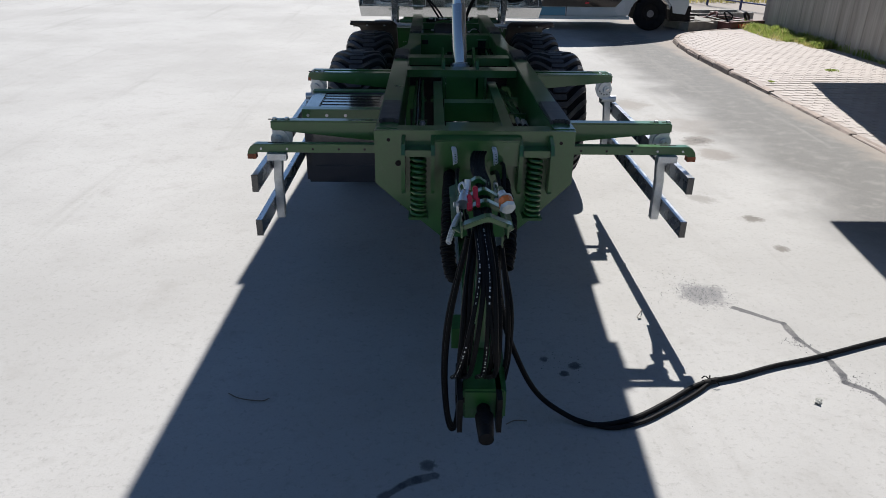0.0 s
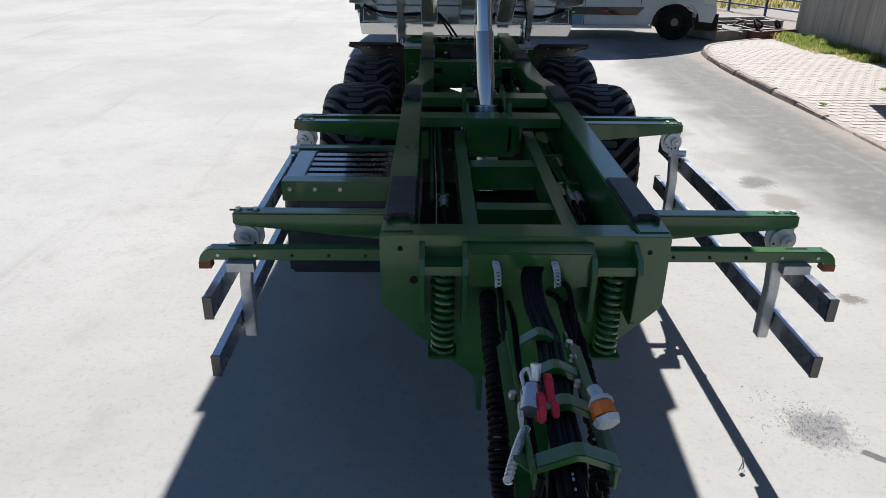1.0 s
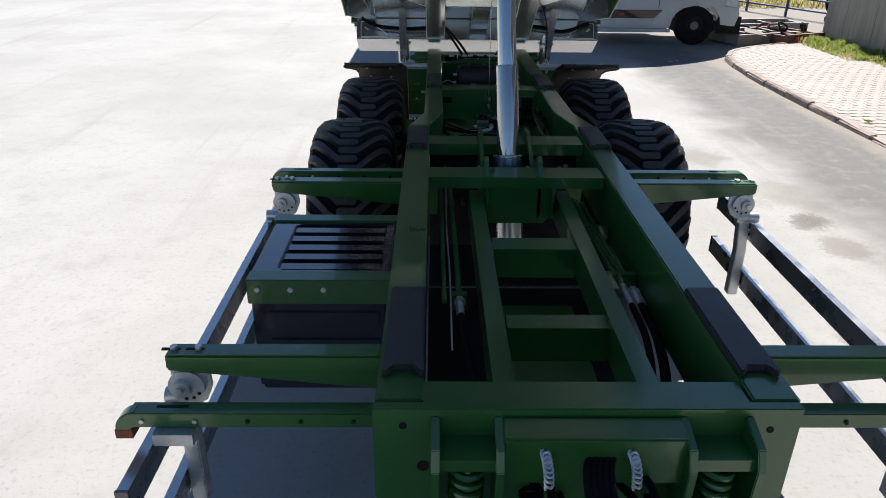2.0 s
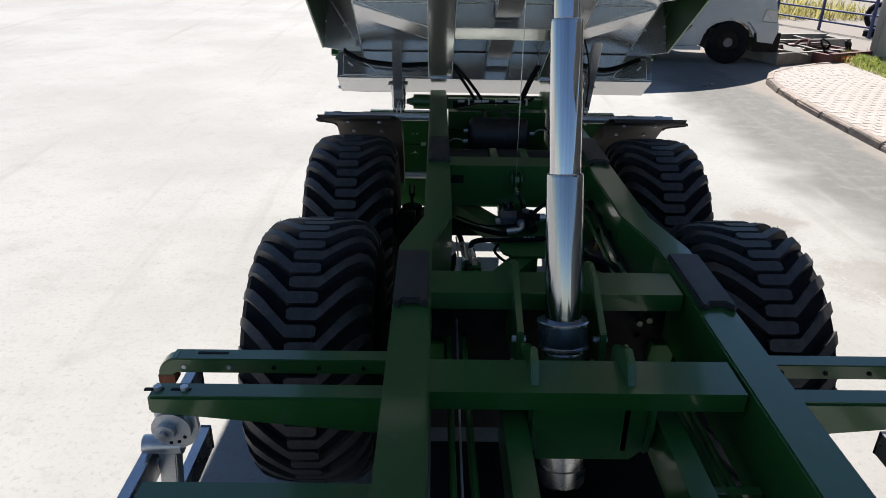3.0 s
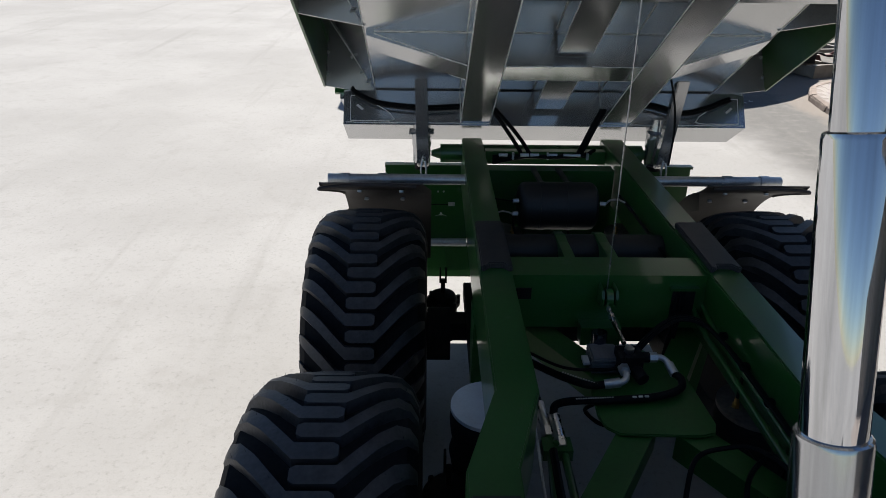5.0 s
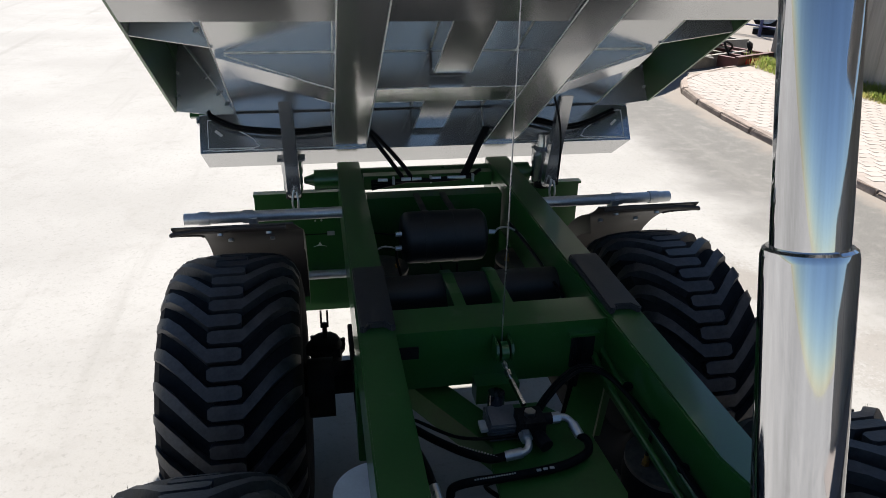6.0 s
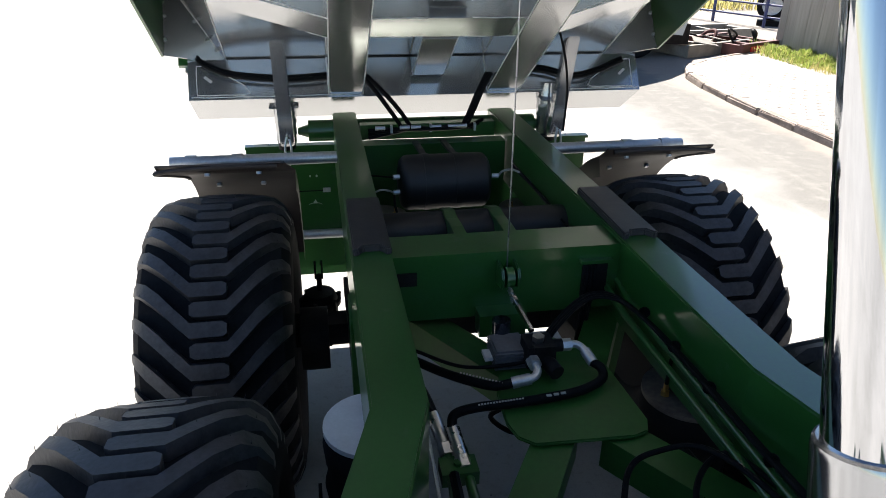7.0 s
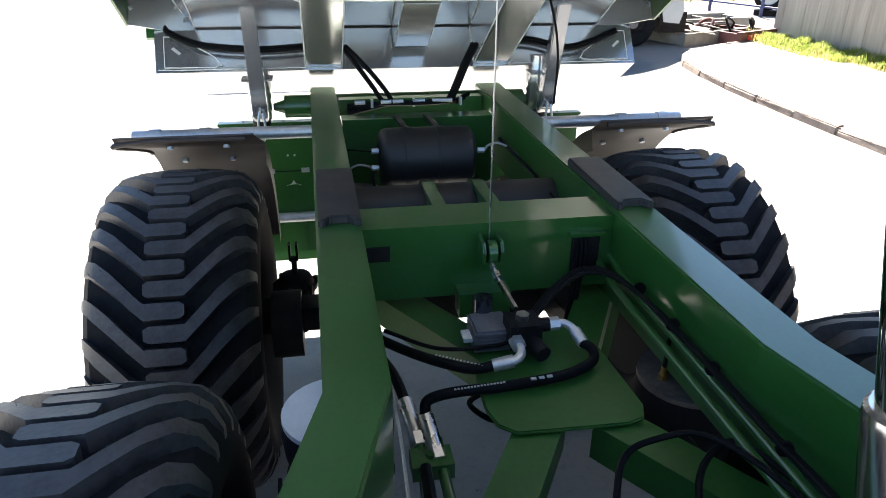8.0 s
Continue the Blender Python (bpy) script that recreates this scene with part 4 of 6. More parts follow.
for i in range(3):
    part("rear_hose", tube([(0.30 - 0.02 * i, 9.75, 1.36 - 0.02 * i), (0.2 - 0.05 * i, 9.68, 1.345), (0.02, 9.66, 1.34), (-0.22 + 0.06 * i, 9.68, 1.34), (-0.33, 9.7, 1.33 - 0.02 * i)], 0.011, 8), HOSE, trailer, "", True)
for a in (-0.27, -0.14, -0.08, 0.03, 0.12, 0.17):
    part("hose_coupling", rod((a - 0.026, 9.665, 1.352), (a + 0.026, 9.665, 1.352), 0.0105, seg=8), GALV, trailer, "", True)
for a in (-0.21, 0.0, 0.24):
    part("hose_clip", box(a - 0.006, a + 0.006, 9.655, 9.68, 1.325, 1.365), GALV, trailer)
for pts, r, m in (([(-0.265, 9.095, 1.277), (-0.30, 9.09, 1.282), (-0.345, 9.10, 1.285), (-0.38, 9.12, 1.28)], 0.004, HOSE),
                  ([(-0.265, 9.095, 1.202), (-0.29, 9.08, 1.218), (-0.33, 9.07, 1.226), (-0.375, 9.08, 1.20)], 0.005, GALV),
                  ([(-0.26, 9.10, 1.19), (-0.265, 9.03, 1.16), (-0.25, 8.96, 1.10), (-0.24, 8.93, 1.02)], 0.006, HOSE),
                  ([(0.232, 9.095, 1.262), (0.25, 9.08, 1.290), (0.29, 9.05, 1.303), (0.335, 9.00, 1.285), (0.365, 8.90, 1.25), (0.375, 8.7, 1.24), (0.375, 8.4, 1.23)], 0.005, GALV),
                  ([(0.30, 9.10, 1.31), (0.345, 8.9, 1.27), (0.365, 8.6, 1.25), (0.37, 8.3, 1.24)], 0.008, HOSE)):
    part("tank_hose", tube(pts, r, 6), m, trailer, "", True)

# telescopic lift cylinder, leaning back
AX = Vector((-0.037, 0.249, 1.0)).normalized()
FOOT = Vector((0.001, 6.40, 1.27))
STAND = Matrix.Translation(FOOT) @ AX.to_track_quat("Z", "Y").to_matrix().to_4x4()
cyl = part("lift_cylinder", lathe([(-0.555, 0.02), (-0.555, 0.080), (-0.547, 0.086), (-0.484, 0.086), (-0.481, 0.079), (-0.470, 0.079), (-0.467, 0.084), (-0.044, 0.084), (-0.034, 0.08)], 44, "z"), STEEL, trailer, "chrome telescopic lift cylinder", True)
cyl.matrix_basis = STAND
part("cylinder_collar", lathe([(-0.034, 0.08), (-0.029, 0.088), (-0.022, 0.091), (-0.014, 0.091), (-0.011, 0.087), (0.061, 0.087), (0.064, 0.091), (0.073, 0.091), (0.077, 0.086), (0.077, 0.062)], 44, "z"), BLUESTEEL, cyl, "dark blued collar", True)
for z in (-0.024, 0.0665):
    part("collar_ring", lathe([(z, 0.0905), (z + 0.001, 0.0925), (z + 0.006, 0.0925), (z + 0.007, 0.0905)], 44, "z", True), STEEL, cyl, "bright collar ring", True)
for a, b, r in ((0.03, 0.598, 0.0645), (0.53, 1.105, 0.0548), (1.05, 1.75, 0.0445), (1.7, 2.46, 0.036)):
    prof = [(a, r), (b - 0.012, r), (b - 0.003, r - 0.002), (b, r - 0.006), (b, r - 0.016)]
    part("cylinder_stage", lathe(prof, 48, "z"), CHROME if a > 0.2 else SLEEVE, cyl, "polished chrome stage", True)

# raised body: its own axes are x across, -y up the floor, z off the floor
RIBS = (0.945, 1.84, 2.74)
BODY = Matrix.Translation((0, 9.9, 1.30)) @ Matrix.Rotation(radians(-33.7), 4, "X")
body = part("tipping_body", prism([(-1.05, 0.345), (1.05, 0.345), (1.345, 0.79), (1.345, 0.83), (1.03, 0.40), (-1.03, 0.40), (-1.345, 0.83), (-1.345, 0.79)], "y", -3.5, 0.0, 0.004), SILVER, trailer, "raised silver-painted steel tipping body with ribbed underside")
body.matrix_basis = BODY
for s in (-1, 1):
    part("main_beam", prism([(-0.158, 0.345), (-0.158, 0.13), (-5.5, 0.13), (-5.7, 0.2), (-5.7, 0.345)], "x", s * 0.4335 - 0.0905, s * 0.4335 + 0.0905, 0.006), SILVER, body)
    part("side_wall", prism([(s * 1.335, 0.05), (s * 1.335, -3.48), (s * 1.28, -3.53), (s * 1.215, -6.0), (s * 1.245, -6.0), (s * 1.31, -3.53), (s * 1.365, -3.53), (s * 1.365, 0.05)], "z", 0.62, 1.5, 0.003), GREEN, body, "dark green side wall")
    part("side_skirt", prism([(s * 1.347, -0.22), (s * 1.347, -3.53), (s * 1.359, -3.53), (s * 1.359, -0.22)], "z", 0.332, 0.64, 0), GREEN, body, "green skirt")
    part("skirt_end", prism([(-0.22, 0.332), (-0.22, 0.64), (0.05, 0.64), (0.05, 0.60)], "x", s * 1.347, s * 1.359, 0), GREEN, body)
    for v in (0.228, 1.148, 2.05):
        bm = prism([(s * 1.352, 0.335), (s * 1.344, 0.36), (s * 1.344, 0.775), (s * 1.055, 0.36), (s * 1.035, 0.338)], "y", -v - 0.004, -v + 0.004, 0)
        for c in bm.verts:
            c.co.y += 0.43 * (1.352 - abs(c.co.x))
        g = part("side_gusset", bm, SILVER, body)
        for bx, bw in ((1.10, 0.405), (1.14, 0.46), (1.20, 0.545), (1.335, 0.42), (1.335, 0.55)):
            e = -v + 0.43 * (1.352 - bx)
            part("gusset_bolt", rod((s * bx, e - 0.018, bw), (s * bx, e - 0.003, bw), 0.008, seg=6), GALV, g)
        seam_at = [(s * x, -v - 0.006 + 0.43 * (1.352 - x), z) for x, z in ((1.06, 0.365), (1.16, 0.51), (1.27, 0.67), (1.34, 0.77))]
        part("gusset_seam", tube(seam_at, 0.003, 6, 3), WELD, g, "", True)
    # tapered outer ribs; the second is a full-depth beam out to the skirt
    for v in RIBS:
        x0, x1 = s * 0.522, s * (1.245 if v == RIBS[1] else 1.04)
        low = 0.142 if v == RIBS[1] else 0.325
        part("outer_rib", prism([(x0, 0.165 if v != RIBS[1] else 0.142), (x1, low), (x1, 0.347), (x0, 0.347)], "y", -v, -v + 0.18, 0.003), SILVER, body)
for v in RIBS:
    part("floor_rib", box(-0.345, 0.345, -v, -v + 0.18, 0.165 if v != RIBS[1] else 0.142, 0.347), SILVER, body)
part("rear_cross_box", box(-1.243, 1.243, -0.158, 0.13, 0.116, 0.336, 0.006), SILVER, body)
for s in (-1, 1):
    part("corner_patch", prism([(s * 1.20, 0.14), (s * 1.20, 0.30), (s * 1.13, 0.30), (s * 0.96, 0.19), (s * 0.93, 0.15), (s * 0.96, 0.14)], "y", -0.164, -0.157, 0.002), SILVER, body)
    part("drain_slot", prism([(s * 1.165, 0.235), (s * 1.155, 0.245), (s * 1.12, 0.215), (s * 1.13, 0.205)], "y", -0.168, -0.163, 0), PAPER, body)
for a, b in ((0.99, 1.64), (0.19, 0.66), (1.9, 2.5)):
    part("centre_stiffener", prism([(-a, 0.347), (-a, 0.225), (-a - 0.03, 0.205), (-b, 0.205), (-b, 0.347)], "x", -0.074, 0.098, 0.004), SILVER, body)
part("front_wall", box(-1.23, 1.23, -6.02, -5.99, 0.345, 1.5), GREEN, body, "green front wall")
for s in (-1, 1):
    for a in (0.343, 0.524):
        part("edge_seam", tube([(s * a, -0.16, 0.131), (s * a, -1.5, 0.1315), (s * a, -3.0, 0.131), (s * a, -5.4, 0.131)], 0.003, 6, 6), WELD, body, "", True)
part("tailgate", box(-1.33, 1.33, 0.052, 0.085, 0.40, 1.5, 0.006), GREEN, body, "closed green tailgate")
bm = prism([(-1.05, 0.345), (1.05, 0.345), (1.30, 0.64), (1.30, 0.68), (1.03, 0.40), (-1.03, 0.40), (-1.30, 0.68), (-1.30, 0.64)], "y", -6.0, -3.5, 0.004)
for c in bm.verts:
    c.co.x *= 1 + 0.02 * (c.co.y + 3.5)
part("front_floor", bm, SILVER, body)
part("side_bracket", box(1.27, 1.345, -4.62, -4.2, 0.7, 1.25, 0.01), GREEN, body)
# unseen lip added behind the tailgate to keep sun off the ground below
part("rear_lip", prism([(0.085, 0.37), (0.47, 0.415), (0.47, 0.435), (0.085, 0.43)], "x", -1.3, 1.3, 0.004), SILVER, body)
part("cylinder_bracket", box(-0.14, 0.14, -3.85, -3.5, 0.2, 0.37), SILVER, body)
# uneven bare weld seams
rw = random.Random(21)


def seam(p, q, r=0.0042):
    p, q = Vector(p), Vector(q)
    n = max(3, int((q - p).length / 0.035))
    pts = [p.lerp(q, k / n) + Vector((rw.uniform(-.0018, .0018), rw.uniform(-.0018, .0018), rw.uniform(-.0018, .0018))) for k in range(n + 1)]
    return part("weld_seam", tube(pts, r * rw.uniform(0.8, 1.2), 6, 2), WELD, body, "", True)


for v in RIBS:
    for x0, x1 in ((-0.345, -0.09), (0.11, 0.345)):
        seam((x0, -v - 0.003, 0.345), (x1, -v - 0.003, 0.345))
        seam((x0, -v, 0.166), (x1, -v, 0.166), 0.003)
        seam((x0, -v + 0.18, 0.166), (x1, -v + 0.18, 0.166), 0.003)
    for s in (-1, 1):
        seam((s * 0.527, -v - 0.003, 0.345), (s * 1.0, -v - 0.003, 0.345), 0.0055)
        seam((s * 0.527, -v, 0.166), (s * 1.0, -v, 0.333), 0.0028)
        seam((s * 0.527, -v + 0.18, 0.166), (s * 1.0, -v + 0.18, 0.333), 0.0028)
        seam((s * 0.347, -v - 0.002, 0.17), (s * 0.347, -v - 0.002, 0.345))
for s in (-1, 1):
    for a in (0.342, 0.525):
        seam((s * a, -0.160, 0.135), (s * a, -0.160, 0.34))
        seam((s * a, -0.2, 0.342), (s * a, -0.68, 0.342), 0.0035)
        seam((s * a, -0.95, 0.342), (s * a, -1.58, 0.342), 0.0035)
    loop = [(s * 1.20, 0.14), (s * 1.20, 0.30), (s * 1.13, 0.30), (s * 0.96, 0.19), (s * 0.93, 0.15), (s * 0.96, 0.14)]
    for (x0, z0), (x1, z1) in zip(loop, loop[1:] + loop[:1]):
        seam((x0, -0.163, z0), (x1, -0.163, z1), 0.0025)
    seam((s * 0.345, -0.158, 0.130), (s * 1.23, -0.158, 0.130), 0.0028)
    seam((s * 1.05, -0.16, 0.344), (s * 1.05, -2.9, 0.344), 0.0032)
for a in (-0.076, 0.100):
    for v0, v1 in ((0.99, 1.64), (0.19, 0.66)):
        seam((a, -v0, 0.343), (a, -v1, 0.343), 0.0035)
        seam((a * 0.97, -v0 - 0.03, 0.207), (a * 0.97, -v1, 0.207), 0.0025)
for v in (0.19, 0.99):
    seam((-0.074, -v + 0.002, 0.24), (0.098, -v + 0.002, 0.24), 0.003)

# hinge arms, sockets and hoses between body and chassis; the two sides are not quite alike
for s, low, high, sock in ((-1, -0.752, -0.765, -0.762), (1, 0.685, 0.735, 0.702)):
    bm = prism([(9.60, 1.82), (9.66, 1.80), (9.70, 1.30), (9.66, 1.27), (9.63, 1.30)], "x", -0.035, 0.035, 0.006)
    for v in bm.verts:
        v.co.x += low + (high - low) * (v.co.z - 1.27) / 0.55
    arm = part("hinge_arm", bm, SILVER, trailer, "silver steel hinge arm")
    part("hinge_socket", lathe([(0.0, 0.0), (0.0, 0.05), (0.02, 0.055), (0.10, 0.055), (0.12, 0.06), (0.20, 0.06), (0.24, 0.05), (0.30, 0.045)], 28, "z"), SILVER, arm, "", True).location = (sock, 9.86, 1.235)
    part("socket_cap", rod((sock, 9.82, 1.215), (sock, 9.82, 1.24), 0.045, seg=24), DARK, arm, "", True)
    part("socket_flange", box(sock - 0.075, sock + 0.075, 9.74, 9.84, 1.452, 1.462), SILVER, arm)
    part("safety_pin", tube([(low, 9.60, 1.34), (low - 0.012, 9.585, 1.27), (low + 0.008, 9.58, 1.20), (low + 0.02, 9.585, 1.27), (low + 0.012, 9.6, 1.33)], 0.006, 6), GALV, arm, "", True)
for i in range(2):
    for run in ([(-1.19, -0.17, 0.35), (-1.165, -0.19, 0.315), (-1.054, -0.19, 0.261), (-0.923, -0.19, 0.238), (-0.73, -0.19, 0.225), (-0.53, -0.19, 0.235)],
                [(0.53, -0.19, 0.265), (0.674, -0.19, 0.25), (0.84, -0.19, 0.208), (0.981, -0.19, 0.234), (1.073, -0.19, 0.272), (1.147, -0.175, 0.304)]):
        part("body_hose", tube([(x, y - 0.012 * i, z - 0.022 * i) for x, y, z in run], 0.0095, 8), HOSE, body, "", True)
    part("body_hose", tube([(-0.35 + 0.02 * i, 9.72, 1.62), (-0.27 + 0.04 * i, 9.68, 1.52), (-0.20 + 0.05 * i, 9.68, 1.42), (-0.15 + 0.05 * i, 9.70, 1.34)], 0.012, 8), HOSE, trailer, "", True)
    part("body_hose", tube([(0.33 - 0.02 * i, 9.72, 1.62), (0.27 - 0.02 * i, 9.68, 1.52), (0.23 - 0.02 * i, 9.68, 1.42), (0.20 - 0.02 * i, 9.70, 1.34)], 0.013, 8), HOSE, trailer, "", True)
part("hanging_cable", tube([(0.53, 9.40, 2.03), (0.575, 9.40, 1.90), (0.625, 9.40, 1.74), (0.648, 9.40, 1.58), (0.645, 9.40, 1.38)], 0.006, 6), HOSE, trailer, "", True)


# side arms, hooked bars and folding side guards
def side_arm(s, y, z):
    pts = [(s * 0.612, z), (s * 1.316, z), (s * 1.318, z - 0.062), (s * 1.19, z - 0.075), (s * 0.612, z - 0.135)]
    arm = part("side_arm", prism(pts, "y", y, y + 0.078, 0.008), GREEN, trailer, "folded green steel side arm")
    for bx in (1.295, 1.215):
        part("arm_bolt", rod((s * bx, y + 0.04, z), (s * bx, y + 0.04, z + 0.012), 0.013, seg=6), GALV, arm)
        part("arm_slot", box(s * bx - 0.04, s * bx + 0.02, y + 0.034, y + 0.046, z - 0.003, z + 0.0015, 0), DARK, arm)
    # galvanised hinge plate with its disc
    br = part("guard_hinge_plate", prism([(s * 1.315, z - 0.055), (s * 1.185, z - 0.055), (s * 1.18, z - 0.13), (s * 1.205, z - 0.19), (s * 1.25, z - 0.215), (s * 1.305, z - 0.20)], "y", y + 0.02, y + 0.032, 0.003), GALV, arm, "galvanised hinge plate")
    part("hinge_disc", rod((s * 1.262, y + 0.020, z - 0.125), (s * 1.262, y + 0.002, z - 0.125), 0.060, seg=36, bevel=0.006), GALV, arm, "", True)
    part("hinge_hub", rod((s * 1.275, y + 0.004, z - 0.125), (s * 1.275, y - 0.018, z - 0.125), 0.030, seg=24, bevel=0.005), GALV, arm, "", True)
    part("hinge_bolt", rod((s * 1.278, y - 0.016, z - 0.125), (s * 1.278, y - 0.03, z - 0.125), 0.014, seg=6), STEEL, arm)
    for k in range(5):
        g = radians(200 + 32 * k)
        part("disc_hole", rod((s * 1.262 + 0.047 * math.cos(g), y + 0.003, z - 0.125 + 0.047 * math.sin(g)), (s * 1.262 + 0.047 * math.cos(g), y + 0.0, z - 0.125 + 0.047 * math.sin(g)), 0.006, seg=10), DARK, arm)
    return arm


for s in (-1, 1):
    side_arm(s, 4.285, 1.345)
    side_arm(s, 5.955, 1.335)


def hook_bar(s, y, z, x0, x1, flip=1):
    """A folded bar with slots and a downturned rusty end."""
    bar = part("hook_bar", prism([(y, z), (y + 0.06, z), (y + 0.06, z - 0.012), (y + 0.012, z - 0.012), (y + 0.012, z - 0.055), (y, z - 0.055)], "x", *sorted((s * x0, s * x1)), 0.003), GREEN, trailer, "folded green bar with a hooked end")
    arc = []
    for rad, order in ((0.072, range(7)), (0.020, range(6, -1, -1))):
        for k in order:
            g = radians(90 - 15 * k)
            arc.append((s * (x1 - 0.022 + rad * math.cos(g)), z - 0.070 + rad * math.sin(g)))
    part("bar_hook", prism(arc, "y", y + 0.002, y + 0.05, 0.004), GREEN, bar, "", True)
    part("hook_end", box(min(s * (x1 - 0.003), s * (x1 + 0.051)), max(s * (x1 - 0.003), s * (x1 + 0.051)), y + 0.0005, y + 0.0515, z - 0.098, z - 0.066, 0.006), RUSTY, bar, "rusty worn hook tip")
    for k in range(5):
        bx = x0 + 0.08 + (x1 - x0 - 0.12) * k / 4
        part("bar_bolt", rod((s * bx, y - 0.005, z - 0.03), (s * bx, y + 0.002, z - 0.03), 0.008, seg=6), GALV if k > 2 else DARK, bar)
    part("bar_slot", box(s * (x1 - 0.13) - 0.05, s * (x1 - 0.13) + 0.05, y + 0.03, y + 0.042, z - 0.004, z + 0.0015, 0), DARK, bar)
    return bar


for s in (-1, 1):
    hook_bar(s, 4.135, 1.232, 0.615, 1.395)
    hook_bar(s, 6.185, 1.315, 0.615, 1.325)

for s in (-1, 1):
    for ztop in (1.082, 0.782):
        guard = part("side_guard_rail", box(min(s * 1.352, s * 1.388), max(s * 1.352, s * 1.388), 3.965, 6.49, ztop - 0.105, ztop, 0.004), ALU, trailer, "anodised aluminium guard rail with dark end cap")
        part("rail_groove", box(min(s * 1.372, s * 1.3895), max(s * 1.372, s * 1.3895), 3.968, 6.487, ztop - 0.074, ztop - 0.068, 0), DARK, guard)
        for e0, e1 in ((3.955, 3.966), (6.489, 6.50)):
            part("end_cap", box(min(s * 1.350, s * 1.390), max(s * 1.350, s * 1.390), e0, e1, ztop - 0.107, ztop + 0.002, 0.003), BLACK, guard, "black end cap")
    part("post_cap", box(min(s * 1.192, s * 1.315), max(s * 1.192, s * 1.315), 4.10, 4.15, 1.134, 1.176, 0.019), GALV, trailer, "rounded galvanised bracket")
    for yy, zz in ((4.40, 1.345), (6.02, 1.335)):
        post = part("guard_post", prism([(s * 1.262, zz - 0.10), (s * 1.318, zz - 0.10), (s * 1.345, zz - 0.42), (s * 1.345, 0.63), (s * 1.290, 0.63), (s * 1.290, zz - 0.42)], "y", yy - 0.03, yy + 0.03, 0.004), GALV, trailer, "galvanised guard post")
        part("post_clamp", rod((s * 1.25, yy - 0.02, 1.12), (s * 1.372, yy - 0.02, 1.12), 0.03, seg=20, bevel=0.014), GALV, post, "", True)
        for zc in (1.03, 0.73):
            part("post_bolt", rod((s * 1.345, yy, zc), (s * 1.353, yy, zc), 0.012, seg=6), GALV, post)

# storage box beside the rail
tool = part("storage_box", prism([(-1.235, 5.02), (-0.64, 5.02), (-0.64, 5.66), (-1.235, 5.66)], "z", 0.66, 1.215, 0.02), BLACK, trailer, "black plastic storage box with ribbed lid")
part("box_front_strap", prism([(4.985, 1.25), (5.075, 1.25), (5.075, 1.235), (5.0, 1.235), (5.0, 1.135), (4.985, 1.135)], "x", -1.235, -0.615, 0.003), GREEN, tool, "green steel strap")
part("box_rear_strap", box(-1.245, -0.615, 5.625, 5.70, 1.175, 1.25), GREEN, tool, "green steel strap")
part("box_lid_rim", prism([(-1.235, 5.075), (-0.64, 5.075), (-0.64, 5.105), (-1.10, 5.105), (-1.125, 5.125), (-1.125, 5.575), (-1.10, 5.598), (-0.64, 5.598), (-0.64, 5.625), (-1.235, 5.625)], "z", 1.205, 1.240, 0.005), BLACK, tool)
part("box_lid_edge", box(-0.675, -0.64, 5.105, 5.598, 1.205, 1.237, 0.004), BLACK, tool)
for k in range(5):
    part("lid_rib", box(-1.118, -0.682, 5.116 + 0.098 * k, 5.172 + 0.098 * k, 1.200, 1.236, 0.014), BLACK, tool)
for k in range(3):
    part("strap_bolt", rod((-1.19 + 0.14 * k, 4.978, 1.205), (-1.19 + 0.14 * k, 4.986, 1.205), 0.012, seg=6), GALV, tool)
for k in range(3):
    part("box_rib", box(-1.16, -0.68, 5.008, 5.02, 0.72 + 0.14 * k, 0.80 + 0.14 * k, 0.006), BLACK, tool)

# drawbar under the plate, with towing eye
draw = part("drawbar", prism([(-0.085, 4.3), (0.125, 4.3), (0.105, 3.2), (0.075, 2.40), (-0.125, 2.40), (-0.085, 3.2)], "z", 0.44, 0.60, 0.01), GREEN, trailer, "green box-section drawbar")
for a in (-0.138, 0.04):
    part("drawbar_head_plate", box(a - 0.012, a + 0.012, 2.33, 2.62, 0.42, 0.60, 0.006), DARK, draw)
part("towing_tongue", rod((-0.028, 2.75, 0.5), (-0.028, 2.25, 0.5), 0.032, seg=20, bevel=0.008), DARK, draw, "dark iron towing tongue", True)
part("tongue_eye", rod((-0.028, 2.34, 0.5), (-0.028, 2.20, 0.488), 0.043, 0.034, seg=20, bevel=0.016), DARK, draw, "", True)
part("drawbar_pin", rod((-0.155, 2.42, 0.54), (0.06, 2.42, 0.54), 0.018, seg=12), DARK, draw)
part("drawbar_lug", box(-0.16, -0.10, 2.95, 3.10, 0.47, 0.59), GREEN_OLD, draw)
for s in (-1, 1):
    part("pivot_cheek", prism([(4.03, 0.80), (4.35, 0.80), (4.35, 0.45), (4.0, 0.45), (4.03, 0.66)], "x", 0.02 + s * 0.19 - 0.012, 0.02 + s * 0.19 + 0.012), GREEN, draw)

# coiled air hoses beside the plate
def coiled_hose(pts, r, wire, turns, label):
    line = curve_points(pts, 40)
    steps, seg = turns * 12, len(line) - 1
    run = []
    for k in range(steps + 1):
        f = k * seg / steps
        i = min(int(f), seg - 1)
        p = line[i].lerp(line[i + 1], f - i)
        d = (line[i + 1] - line[i]).normalized()
        sx = d.cross(Vector((1, 0.1, 0.2))).normalized()
        u = sx.cross(d)
        g, rr = 2 * math.pi * k / 12, r * (1 + 0.10 * math.sin(0.21 * k) + 0.06 * math.sin(0.047 * k))
        run.append(p + (sx * math.cos(g) + u * math.sin(g)) * rr)
    part("coiled_air_hose", tube(run, wire, 6, 1, False), HOSE, trailer, label, True)


